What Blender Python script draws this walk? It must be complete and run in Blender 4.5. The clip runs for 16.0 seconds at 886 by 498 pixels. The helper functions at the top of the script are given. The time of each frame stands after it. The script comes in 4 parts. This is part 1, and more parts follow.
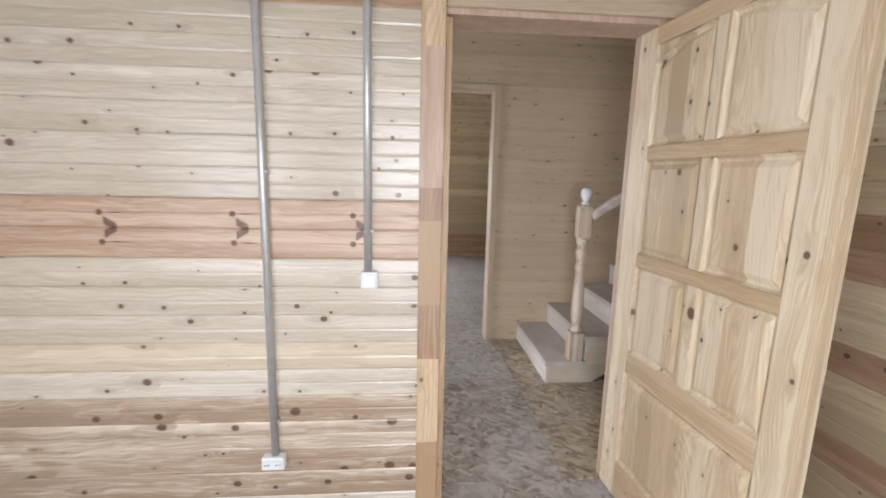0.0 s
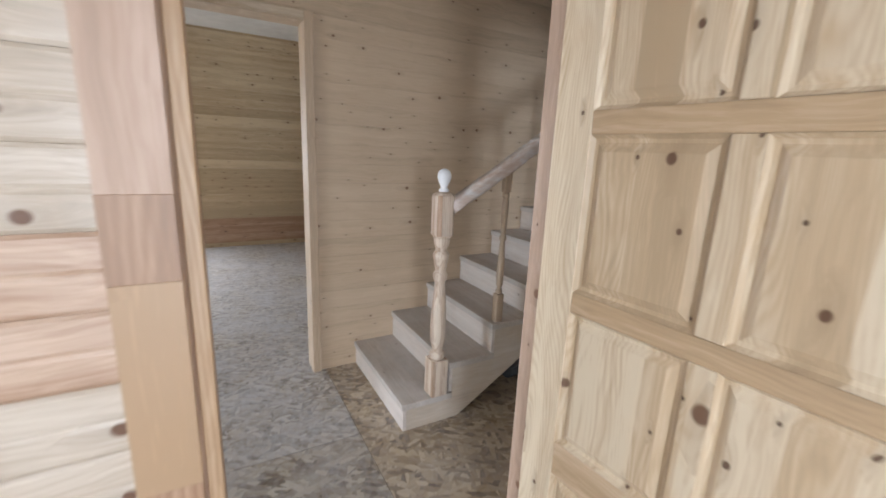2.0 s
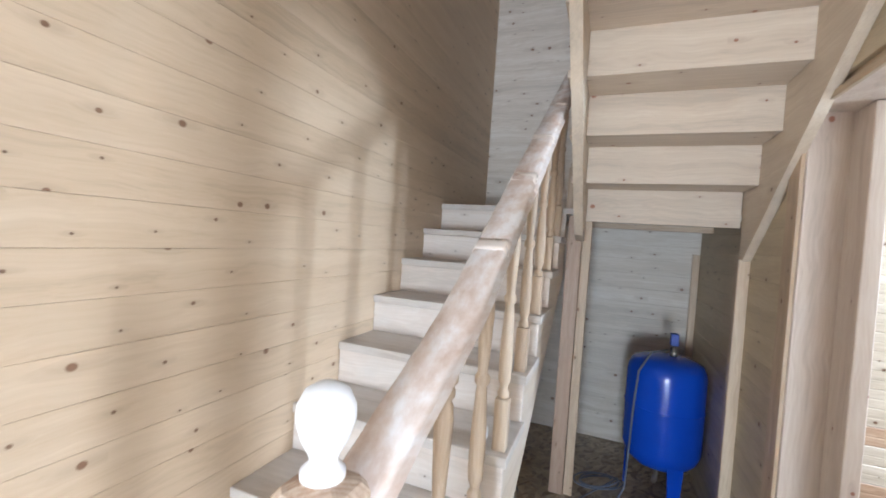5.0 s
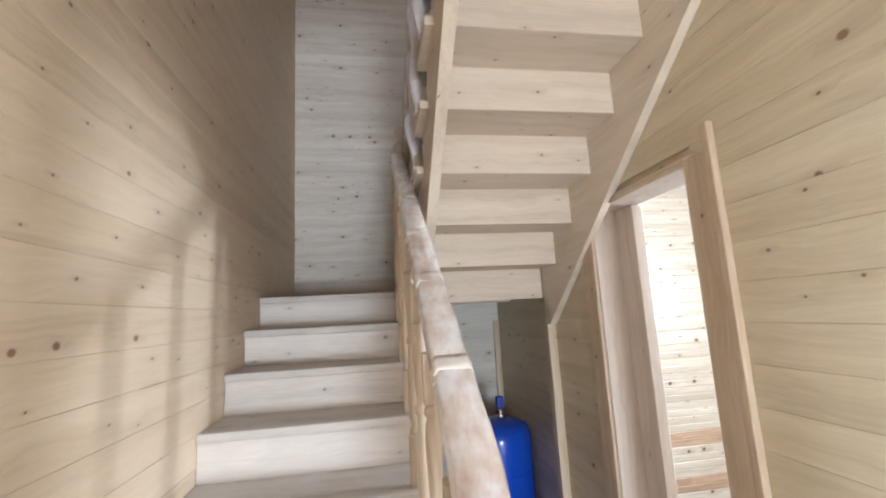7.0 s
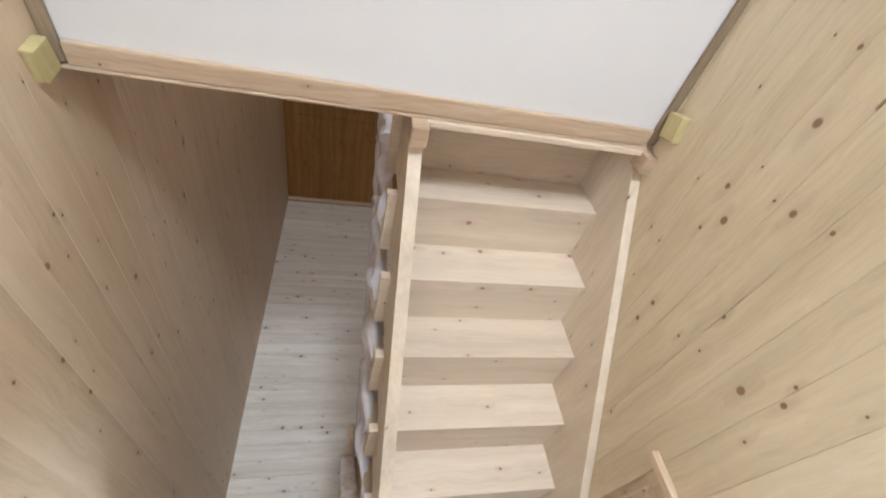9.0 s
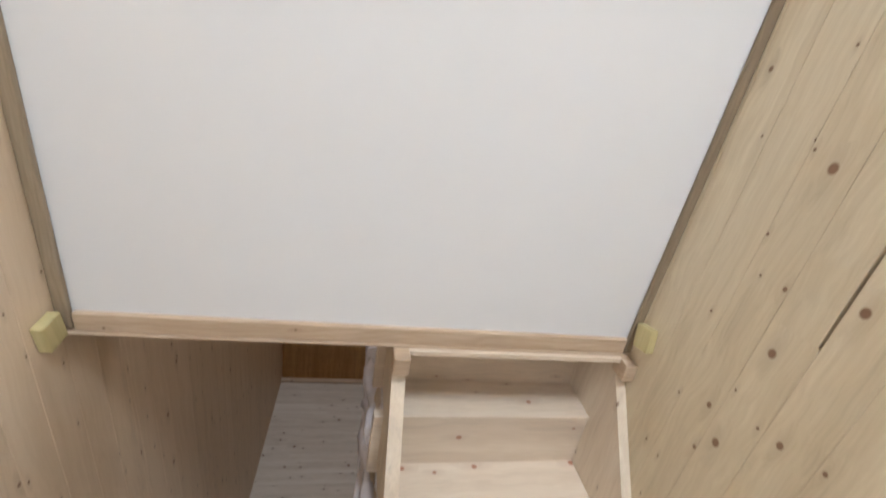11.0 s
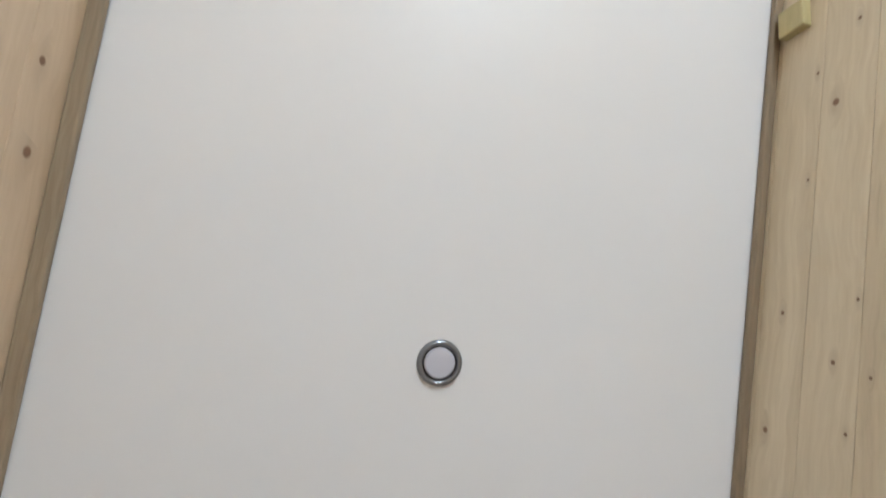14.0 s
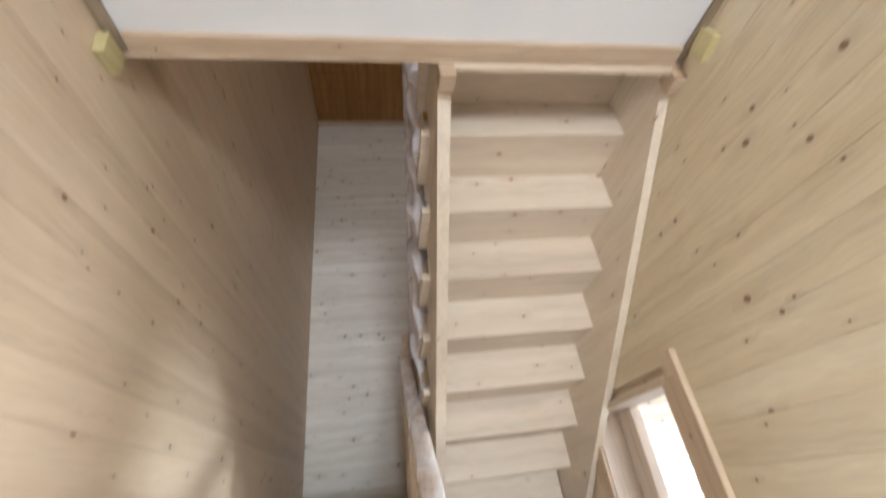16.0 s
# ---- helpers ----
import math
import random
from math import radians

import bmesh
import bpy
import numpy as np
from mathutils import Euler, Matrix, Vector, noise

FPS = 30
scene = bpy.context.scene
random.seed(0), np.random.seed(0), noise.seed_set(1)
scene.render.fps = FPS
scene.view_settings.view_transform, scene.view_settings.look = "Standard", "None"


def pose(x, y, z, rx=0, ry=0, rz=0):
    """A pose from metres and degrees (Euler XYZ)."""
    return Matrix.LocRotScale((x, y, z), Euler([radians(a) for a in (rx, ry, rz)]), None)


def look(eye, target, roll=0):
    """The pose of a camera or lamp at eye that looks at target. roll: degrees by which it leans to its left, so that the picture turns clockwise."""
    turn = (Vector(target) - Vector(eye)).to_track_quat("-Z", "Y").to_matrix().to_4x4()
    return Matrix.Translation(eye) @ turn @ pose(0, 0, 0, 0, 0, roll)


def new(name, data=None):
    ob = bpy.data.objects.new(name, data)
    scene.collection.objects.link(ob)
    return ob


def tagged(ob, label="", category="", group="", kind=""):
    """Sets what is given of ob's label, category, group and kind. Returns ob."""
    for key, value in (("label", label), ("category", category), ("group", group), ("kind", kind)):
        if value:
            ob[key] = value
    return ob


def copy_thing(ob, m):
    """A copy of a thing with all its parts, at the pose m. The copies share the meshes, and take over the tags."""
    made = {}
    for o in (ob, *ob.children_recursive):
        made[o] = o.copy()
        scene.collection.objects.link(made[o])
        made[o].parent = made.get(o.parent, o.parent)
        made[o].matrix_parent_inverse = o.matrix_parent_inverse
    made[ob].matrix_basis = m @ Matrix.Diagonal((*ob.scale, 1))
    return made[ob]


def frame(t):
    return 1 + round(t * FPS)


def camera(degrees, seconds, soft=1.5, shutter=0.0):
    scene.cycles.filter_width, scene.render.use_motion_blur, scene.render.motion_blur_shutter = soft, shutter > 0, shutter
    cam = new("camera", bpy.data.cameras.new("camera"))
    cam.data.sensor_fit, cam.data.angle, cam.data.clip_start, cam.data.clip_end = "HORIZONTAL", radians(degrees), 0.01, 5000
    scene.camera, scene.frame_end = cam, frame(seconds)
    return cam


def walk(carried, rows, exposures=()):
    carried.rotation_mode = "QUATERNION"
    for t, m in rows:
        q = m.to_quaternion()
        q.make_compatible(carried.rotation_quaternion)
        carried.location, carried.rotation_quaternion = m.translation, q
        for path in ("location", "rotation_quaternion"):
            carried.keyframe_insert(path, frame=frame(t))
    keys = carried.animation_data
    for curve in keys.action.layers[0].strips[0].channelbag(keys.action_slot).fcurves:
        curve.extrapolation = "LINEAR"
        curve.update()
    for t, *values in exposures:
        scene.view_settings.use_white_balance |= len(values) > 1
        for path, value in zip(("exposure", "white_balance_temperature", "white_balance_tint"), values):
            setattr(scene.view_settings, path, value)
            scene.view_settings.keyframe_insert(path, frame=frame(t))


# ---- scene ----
cam = camera(93.6, 16.0, 1.7, 0.4)
PATH = [
    (0, (-0.699, -3.381, 1.368), (-0.543, -1.416, 1.031), 1.3),
    (0.5, (-0.762, -3.222, 1.363), (-0.321, -1.31, 0.979), 1.4),
    (1, (-0.796, -3.011, 1.383), (-0.111, -1.18, 0.958), 1.9),
    (1.5, (-0.672, -2.756, 1.371), (0.167, -0.993, 0.942), 2.2),
    (2, (-0.54, -2.49, 1.399), (0.416, -0.793, 0.947), 2.5),
    (2.5, (-0.464, -2.154, 1.391), (0.616, -0.527, 0.956), 3.4),
    (3, (-0.332, -1.858, 1.383), (0.874, -0.311, 0.995), 3.8),
    (3.5, (-0.157, -1.592, 1.428), (1.222, -0.179, 1.107), 4.0),
    (4, (-0.077, -1.396, 1.448), (1.499, -0.186, 1.226), 3.8),
    (4.2, (-0.052, -1.292, 1.463), (1.603, -0.185, 1.269), 3.9),
    (6.3, (0.13, -0.741, 1.542), (2.126, -0.697, 1.665), -0.7),
    (6.5, (0.122, -0.674, 1.566), (2.115, -0.768, 1.7), -1.8),
    (7, (0.102, -0.654, 1.581), (2.053, -0.97, 1.886), -3.0),
    (7.5, (0.082, -0.653, 1.626), (1.946, -1.088, 2.206), -4.7),
    (8, (0.052, -0.667, 1.712), (1.785, -1.144, 2.589), -6.9),
    (8.5, (0.007, -0.679, 1.781), (1.587, -1.168, 2.905), -8.9),
    (8.7, (-0.005, -0.689, 1.778), (1.5, -1.167, 3.005), -8.8),
    (10.8, (-0.182, -0.708, 1.856), (0.731, -1.151, 3.579), -17.5),
    (11, (-0.222, -0.721, 1.862), (0.596, -1.134, 3.64), -19.0),
    (11.5, (-0.326, -0.749, 1.89), (0.22, -1.109, 3.78), -26.7),
    (12, (-0.437, -0.73, 1.907), (-0.204, -1.037, 3.87), -46.6),
    (12.5, (-0.536, -0.685, 1.916), (-0.601, -0.966, 3.895), -96.4),
    (13, (-0.598, -0.66, 1.926), (-0.825, -0.952, 3.891), -120.3),
    (13.5, (-0.592, -0.657, 1.926), (-0.888, -0.954, 3.882), -126.8),
    (14, (-0.577, -0.646, 1.929), (-0.739, -0.978, 3.895), -107.4),
    (14.5, (-0.478, -0.653, 1.935), (-0.234, -1.064, 3.877), -50.7),
    (15, (-0.385, -0.646, 1.919), (0.393, -1.126, 3.698), -24.4),
    (15.5, (-0.288, -0.65, 1.86), (0.992, -1.084, 3.334), -14.8),
    (16, (-0.186, -0.658, 1.766), (1.51, -0.965, 2.781), -8.1),
]
walk(cam, [(t, look(eye, target, roll)) for t, eye, target, roll in PATH],
     [(0.0, -0.90, 6500, 14), (1.0, -1.06, 6350, 12), (1.5, -1.05, 6350, 13), (2.0, -0.84, 6350, 14), (2.5, -0.36, 6400, 12), (3.0, -0.26, 6650, 14), (3.5, 0.18, 6500, 13),
      (4.2, 0.52, 6180, 12), (6.3, 0.72, 6000, 11), (7.0, 0.76, 6220, 11), (8.0, 0.92, 6450, 11), (8.7, 0.98, 6300, 11), (11.0, 0.66, 6350, 11), (12.0, 0.32, 6300, 9),
      (13.0, 0.18, 6280, 9), (14.5, 0.30, 6300, 10), (15.5, 0.60, 6700, 12), (16.0, 0.78, 6400, 11)])

# ---------------------------------------------------------------- light
world = bpy.data.worlds.new("world")
scene.world = world
world.use_nodes = True
wn = world.node_tree.nodes
sky = wn.new("ShaderNodeTexSky")
sky.sky_type, sky.sun_disc = "NISHITA", False
sky.sun_elevation, sky.sun_rotation = radians(40), radians(180)
world.node_tree.links.new(sky.outputs[0], wn["Background"].inputs[0])
wn["Background"].inputs[1].default_value = 0.1


def window_light(name, eye, target, sx, sy, watts, colour=(0.83, 0.925, 1.0), spread=180):
    """Daylight that enters through one window opening."""
    lamp = bpy.data.lights.new(name, "AREA")
    lamp.shape, lamp.size, lamp.size_y, lamp.energy, lamp.color = "RECTANGLE", sx, sy, watts, colour
    lamp.spread = radians(spread)
    ob = new(name, lamp)
    ob.matrix_world = look(eye, target)
    return ob


window_light("daylight_room", (-0.74, -4.08, 1.05), (-0.66, -1.8, 0.2), 0.5, 1.7, 82)
window_light("daylight_room_left", (-2.2, -4.08, 1.2), (-1.5, -1.8, -0.2), 0.9, 1.3, 46)
window_light("daylight_side_room", (1.45, -4.05, 1.74), (1.9, 0, 1.0), 0.4, 0.7, 64, (0.78, 0.90, 1.0))
window_light("daylight_far_room", (-2.45, 3.78, 1.4), (-2.2, 2.8, 0.0), 0.95, 1.3, 245, (0.80, 0.90, 1.0), 128)
window_light("daylight_hall", (-4.1, -1.1, 0.75), (-1.2, -0.95, 0.2), 0.8, 1.0, 122, (0.80, 0.92, 1.0))
window_light("daylight_upstairs", (-4.1, -0.83, 4.4), (0.5, -0.83, 3.2), 1.2, 1.2, 56, (0.82, 0.92, 1.0))


# ---------------------------------------------------------------- materials
class Graph:
    """A short way to write a node tree."""

    def __init__(self, name):
        self.mat = bpy.data.materials.new(name)
        self.mat.use_nodes = True
        self.nodes, self.links = self.mat.node_tree.nodes, self.mat.node_tree.links
        self.bsdf = self.nodes["Principled BSDF"]

    def node(self, kind, **inputs):
        n = self.nodes.new("ShaderNode" + kind)
        for key, value in inputs.items():
            self.put(n.inputs[key.replace("_", " ")], value)
        return n

    def put(self, socket, value):
        if isinstance(value, bpy.types.NodeSocket):
            self.links.new(value, socket)
        else:
            socket.default_value = value

    def math(self, op, a, b=0.0):
        n = self.nodes.new("ShaderNodeMath")
        n.operation = op
        self.put(n.inputs[0], a)
        self.put(n.inputs[1], b)
        return n.outputs[0]

    def ramp(self, fac, stops):
        n = self.nodes.new("ShaderNodeValToRGB")
        self.put(n.inputs[0], fac)
        while len(n.color_ramp.elements) < len(stops):
            n.color_ramp.elements.new(0.5)
        for e, (pos, col) in zip(n.color_ramp.elements, stops):
            e.position, e.color = pos, (*col, 1)
        return n.outputs[0]

    def mix(self, fac, a, b, mode="MIX"):
        n = self.nodes.new("ShaderNodeMix")
        n.data_type, n.blend_type = "RGBA", mode
        self.put(n.inputs[0], fac)
        for s, v in ((n.inputs[6], a), (n.inputs[7], b)):
            self.put(s, (*v, 1) if isinstance(v, tuple) and len(v) == 3 else v)
        return n.outputs[2]

    def scaled(self, vec, scale, loc=None):
        n = self.nodes.new("ShaderNodeMapping")
        self.put(n.inputs[0], vec)
        n.inputs[3].default_value = scale
        if loc is not None:
            self.put(n.inputs[1], loc)
        return n.outputs[0]

    def done(self, colour, rough, bump=None, strength=0.2, metal=0.0, dist=0.002):
        self.put(self.bsdf.inputs["Base Color"], (*colour, 1) if isinstance(colour, tuple) else colour)
        self.put(self.bsdf.inputs["Roughness"], rough)
        self.bsdf.inputs["Metallic"].default_value = metal
        if bump is not None:
            b = self.node("Bump", Strength=strength, Distance=dist, Height=bump)
            self.links.new(b.outputs[0], self.bsdf.inputs["Normal"])
        return self.mat


def soften(c, k):
    """A colour moved towards its own grey: dry, unoiled wood."""
    m = 0.35 * c[0] + 0.5 * c[1] + 0.15 * c[2]
    return tuple(m + k * (v - m) for v in c)


def wood(name, pale, deep, axis="X", knots=0.5, knot_size=0.085, spread=0.10, rough=0.5, dirt=0.0, knot=(0.11, 0.05, 0.025), cell=6.5, rings=240.0, ring_depth=0.04, drifting=60.0, k=0.73, lamella=0.0, marks=()):
    """Softwood with grain along axis, growth streaks, knots and board to board change."""
    g = Graph(name)
    tex = g.node("TexCoord").outputs["Object"]
    info = g.node("ObjectInfo").outputs["Random"]
    shift = g.node("CombineXYZ", X=g.math("MULTIPLY", info, 37.0), Y=g.math("MULTIPLY", info, 91.0), Z=g.math("MULTIPLY", info, 53.0)).outputs[0]
    i = "XYZ".index(axis)
    pale = tuple(a * v for a, v in zip((0.905, 0.894, 0.90), soften(pale, k)))
    deep = tuple(a * v for a, v in zip((0.86, 0.85, 0.855), soften(deep, k)))
    base = g.scaled(tex, (1, 1, 1), shift)
    # knots: cells stretched a little along the grain
    warp = g.node("TexNoise", Vector=base, Scale=4.0, Detail=2.0)
    bent = g.mix(0.06, base, warp.outputs["Color"], "ADD")
    axes = g.node("SeparateXYZ", Vector=g.scaled(base, (1, 1, 1))).outputs
    across = g.math("ADD", axes[(i + 1) % 3], axes[(i + 2) % 3])
    flat = g.node("CombineXYZ", X=g.math("MULTIPLY", axes[i], cell), Y=g.math("MULTIPLY", across, cell * 1.2), Z=0.0).outputs[0]
    vor = g.node("TexVoronoi", Vector=flat, Scale=1.0, Randomness=0.95)
    vor.voronoi_dimensions = "2D"
    is_knot = g.math("GREATER_THAN", g.node("SeparateColor", Color=vor.outputs["Color"]).outputs[0], 1.0 - knots)
    lot = g.node("SeparateColor", Color=vor.outputs["Color"]).outputs[1]
    size = g.math("MULTIPLY", g.math("POWER", lot, 3.0), knot_size * 1.2)
    size = g.math("ADD", size, 0.022 + 0.11 * knot_size)
    gap = g.node("VectorMath")
    gap.operation = "SUBTRACT"
    g.put(gap.inputs[0], flat)
    g.put(gap.inputs[1], vor.outputs["Position"])
    off = g.node("SeparateXYZ", Vector=gap.outputs[0]).outputs
    lie = g.math("MULTIPLY", off[0], 0.36)
    long_d = g.math("SQRT", g.math("ADD", g.math("MULTIPLY", lie, lie), g.math("MULTIPLY", off[1], off[1])))
    inside = g.math("SUBTRACT", 1.0, g.math("DIVIDE", vor.outputs["Distance"], size))
    core = g.math("MULTIPLY", g.ramp(inside, [(0.0, (0, 0, 0)), (0.35, (1, 1, 1))]), is_knot)
    halo_d = g.math("SUBTRACT", 1.0, g.math("DIVIDE", long_d, g.math("MULTIPLY", size, 2.4)))
    halo = g.math("MULTIPLY", g.ramp(halo_d, [(0.0, (0, 0, 0)), (1.0, (1, 1, 1))]), is_knot)
    # grain: fine lines and broad streaks, pushed aside by the knots
    fine = [90.0] * 3
    fine[i] = 2.2
    broad = [16.0] * 3
    broad[i] = 0.55
    pushed = g.node("VectorMath", **{})
    g.put(pushed.inputs[0], bent)
    g.put(pushed.inputs[1], g.node("CombineXYZ", X=g.math("MULTIPLY", halo, 0.02), Y=g.math("MULTIPLY", halo, 0.02), Z=g.math("MULTIPLY", halo, 0.02)).outputs[0])
    n1 = g.node("TexNoise", Vector=g.scaled(pushed.outputs[0], fine), Scale=1.0, Detail=4.0, Roughness=0.65).outputs["Fac"]
    n2 = g.node("TexNoise", Vector=g.scaled(pushed.outputs[0], broad), Scale=1.0, Detail=3.0).outputs["Fac"]
    streak = g.math("ADD", g.math("MULTIPLY", n1, 0.45), g.math("MULTIPLY", n2, 0.55))
    soft_long = [5.0] * 3
    soft_long[i] = 0.9
    drift = g.node("TexNoise", Vector=g.scaled(base, soft_long), Scale=1.0, Detail=2.0).outputs["Fac"]
    phase = g.math("ADD", g.math("MULTIPLY", across, rings), g.math("ADD", g.math("MULTIPLY", drift, drifting), g.math("MULTIPLY", halo, 5.0)))
    ring = g.math("MULTIPLY", g.math("POWER", g.math("ABSOLUTE", g.math("SINE", phase)), 3.0), ring_depth)
    streak = g.math("SUBTRACT", streak, ring)
    lean = g.math("MULTIPLY", g.math("SUBTRACT", info, 0.5), spread)
    if lamella:
        # glued strips, each from another piece of wood
        strip = g.node("TexWhiteNoise")
        strip.noise_dimensions = "1D"
        g.put(strip.inputs["W"], g.math("FLOOR", g.math("DIVIDE", across, lamella)))
        lean = g.math("ADD", lean, g.math("MULTIPLY", g.math("SUBTRACT", strip.outputs["Value"], 0.4), 0.34))
    tone = g.ramp(g.math("ADD", streak, lean), [(0.33, tuple(0.86 * v for v in deep)), (0.45, deep), (0.56, tuple((a + b) / 2 for a, b in zip(pale, deep))), (0.66, pale)])
    tone = g.mix(g.math("MULTIPLY", halo, 0.45), tone, tuple(0.55 * a + 0.45 * b for a, b in zip(deep, knot)))
    shade = g.mix(lot, knot, tuple(min(1.0, v * 1.8) for v in knot))
    tone = g.mix(g.math("MULTIPLY", core, 0.88), tone, shade)
    if marks:
        # mirrored wing-shaped knots at the joint of two matched boards
        at = g.node("SeparateXYZ", Vector=g.node("NewGeometry").outputs["Position"]).outputs
        wob = g.math("MULTIPLY", g.math("SUBTRACT", warp.outputs["Fac"], 0.5), 0.006)
        total = 0.0
        for tip, seam in marks:
            u = g.math("SUBTRACT", tip, g.math("ADD", at[0], wob))
            v = g.math("ABSOLUTE", g.math("SUBTRACT", at[2], seam))
            wing = g.math("SUBTRACT", 1.0, g.math("DIVIDE", g.math("ABSOLUTE", g.math("SUBTRACT", v, g.math("MULTIPLY", u, 0.62))), 0.0185))
            wing = g.math("MULTIPLY", wing, g.math("MULTIPLY", g.math("GREATER_THAN", u, 0.0), g.math("LESS_THAN", u, 0.043)))
            a, c = g.math("SUBTRACT", u, 0.054), g.math("SUBTRACT", v, 0.054)
            eye_ = g.math("SUBTRACT", 1.0, g.math("DIVIDE", g.math("SQRT", g.math("ADD", g.math("MULTIPLY", a, a), g.math("MULTIPLY", c, c))), 0.014))
            tail = g.math("SUBTRACT", 1.0, g.math("ADD", g.math("DIVIDE", g.math("ABSOLUTE", c), 0.003), g.math("MULTIPLY", g.math("ABSOLUTE", g.math("ADD", a, 0.05)), 20.0)))
            total = g.math("MAXIMUM", total, g.math("MAXIMUM", g.math("MAXIMUM", wing, eye_), tail))
        tone = g.mix(g.math("MULTIPLY", g.ramp(total, [(0.0, (0, 0, 0)), (0.4, (1, 1, 1))]), 0.85), tone, knot)
    if dirt:
        d = g.node("TexNoise", Vector=base, Scale=6.0, Detail=6.0, Roughness=0.7).outputs["Fac"]
        fac = g.math("MULTIPLY", g.ramp(d, [(0.35, (0, 0, 0)), (0.75, (1, 1, 1))]), dirt)
        tone = g.mix(fac, tone, (0.62, 0.60, 0.58))
    r = g.math("ADD", rough - 0.08, g.math("MULTIPLY", n2, 0.16))
    return g.done(tone, r, g.math("SUBTRACT", n1, g.math("MULTIPLY", core, 0.6)), 0.25, dist=0.0015)


PALE, DEEP = (0.80, 0.64, 0.43), (0.66, 0.46, 0.25)
wood_room = wood("pine_boards_room", (0.83, 0.69, 0.50), (0.69, 0.52, 0.32), knots=0.74, knot_size=0.085, rough=0.24, knot=(0.075, 0.032, 0.017), ring_depth=0.045, k=0.56)
wood_heart = wood("pine_boards_heart_streaks", (0.80, 0.64, 0.44), (0.50, 0.30, 0.15), knots=0.8, knot_size=0.11, rough=0.26, spread=0.16, knot=(0.06, 0.026, 0.014), k=0.66)
wood_gold = wood("pine_boards_yellow", (0.82, 0.68, 0.46), (0.73, 0.56, 0.35), knots=0.4, knot_size=0.05, rough=0.26)
wood_red = wood("pine_boards_reddish", (0.66, 0.42, 0.24), (0.48, 0.25, 0.11), knots=0.3, knot_size=0.12, rough=0.4, knot=(0.06, 0.025, 0.013))
wood_wings = wood("pine_boards_winged_knots", (0.70, 0.47, 0.30), (0.52, 0.29, 0.15), knots=0.12, knot_size=0.05, rough=0.38, knot=(0.10, 0.035, 0.02), marks=((-0.862, 1.166), (-1.298, 1.166), (-1.76, 1.166), (-2.3, 1.166)))
wood_hall = wood("pine_boards_hall", (0.758, 0.603, 0.434), (0.718, 0.552, 0.377), knots=0.55, knot_size=0.055, rough=0.5, spread=0.10, k=0.95, ring_depth=0.015)
wood_hall_south = wood("pine_boards_hall_yellowish", (0.775, 0.65, 0.435), (0.705, 0.566, 0.352), knots=0.5, knot_size=0.06, rough=0.5, spread=0.1, ring_depth=0.02, k=0.80)
wood_far = wood("pine_boards_golden", (0.81, 0.65, 0.39), (0.66, 0.47, 0.23), knots=0.5, knot_size=0.07, rough=0.5, spread=0.32, knot=(0.10, 0.045, 0.02), ring_depth=0.0)
wood_end = wood("pine_boards_whitish", (0.86, 0.78, 0.67), (0.76, 0.64, 0.50), knots=0.6, knot_size=0.075, rough=0.5, dirt=0.1, k=0.62)
wood_attic = wood("boards_stained_brown", (0.50, 0.27, 0.085), (0.36, 0.17, 0.045), knots=0.2, rough=0.5, k=1.0)
stair_x = wood("stair_pine_along", (0.80, 0.68, 0.53), (0.72, 0.56, 0.38), "X", knots=0.2, knot_size=0.05, dirt=0.55)
stringer_x = wood("upper_stringer_pine", (0.84, 0.70, 0.52), (0.77, 0.61, 0.43), "X", knots=0.4, knot_size=0.06, dirt=0.08)
stair_y = wood("stair_pine_across", (0.91, 0.82, 0.75), (0.83, 0.70, 0.60), "Y", knots=0.24, knot_size=0.05, dirt=0.5, cell=6.0)
tread_y = wood("tread_pine_dusty", (0.78, 0.69, 0.62), (0.62, 0.53, 0.45), "Y", knots=0.1, dirt=0.8, rough=0.6)
under_y = wood("stair_underside_pine", (0.86, 0.712, 0.535), (0.80, 0.625, 0.45), "Y", knots=0.5, knot_size=0.06, cell=6.0, knot=(0.20, 0.07, 0.035))
wood_z = wood("pine_upright", (0.80, 0.63, 0.43), (0.68, 0.47, 0.27), "Z", knots=0.35, knot_size=0.06)
wood_post = wood("glued_pine_post", (0.76, 0.53, 0.30), (0.60, 0.36, 0.16), "Z", knots=0.2, knot_size=0.05, spread=0.35, rough=0.45, ring_depth=0.1, k=0.78)
wood_post_dark = wood("glued_pine_post_brown", (0.58, 0.36, 0.20), (0.42, 0.22, 0.10), "Z", knots=0.1, knot_size=0.05, rough=0.45, ring_depth=0.1, k=0.78)
wood_pink = wood("pine_jamb_pinkish", (0.70, 0.48, 0.34), (0.58, 0.36, 0.22), "Z", knots=0.35, knot_size=0.06)
newel_wood = wood("glued_newel_pine", (0.80, 0.63, 0.45), (0.56, 0.31, 0.15), "Z", knots=0.0, lamella=0.027, ring_depth=0.08, k=0.66)
jamb_pale = wood("pine_jamb_pale", (0.90, 0.78, 0.67), (0.82, 0.66, 0.54), "Z", knots=0.4, knot_size=0.06, knot=(0.2, 0.07, 0.04))
wood_turned = wood("turned_pine", (0.76, 0.60, 0.42), (0.64, 0.46, 0.29), "Z", knots=0.0)
wood_x = wood("pine_trim", (0.74, 0.58, 0.38), (0.60, 0.42, 0.23), "X", knots=0.15, knot_size=0.05)
wood_trimy = wood("pine_trim_across", (0.74, 0.56, 0.37), (0.60, 0.40, 0.23), "Y", knots=0.25, knot_size=0.05)
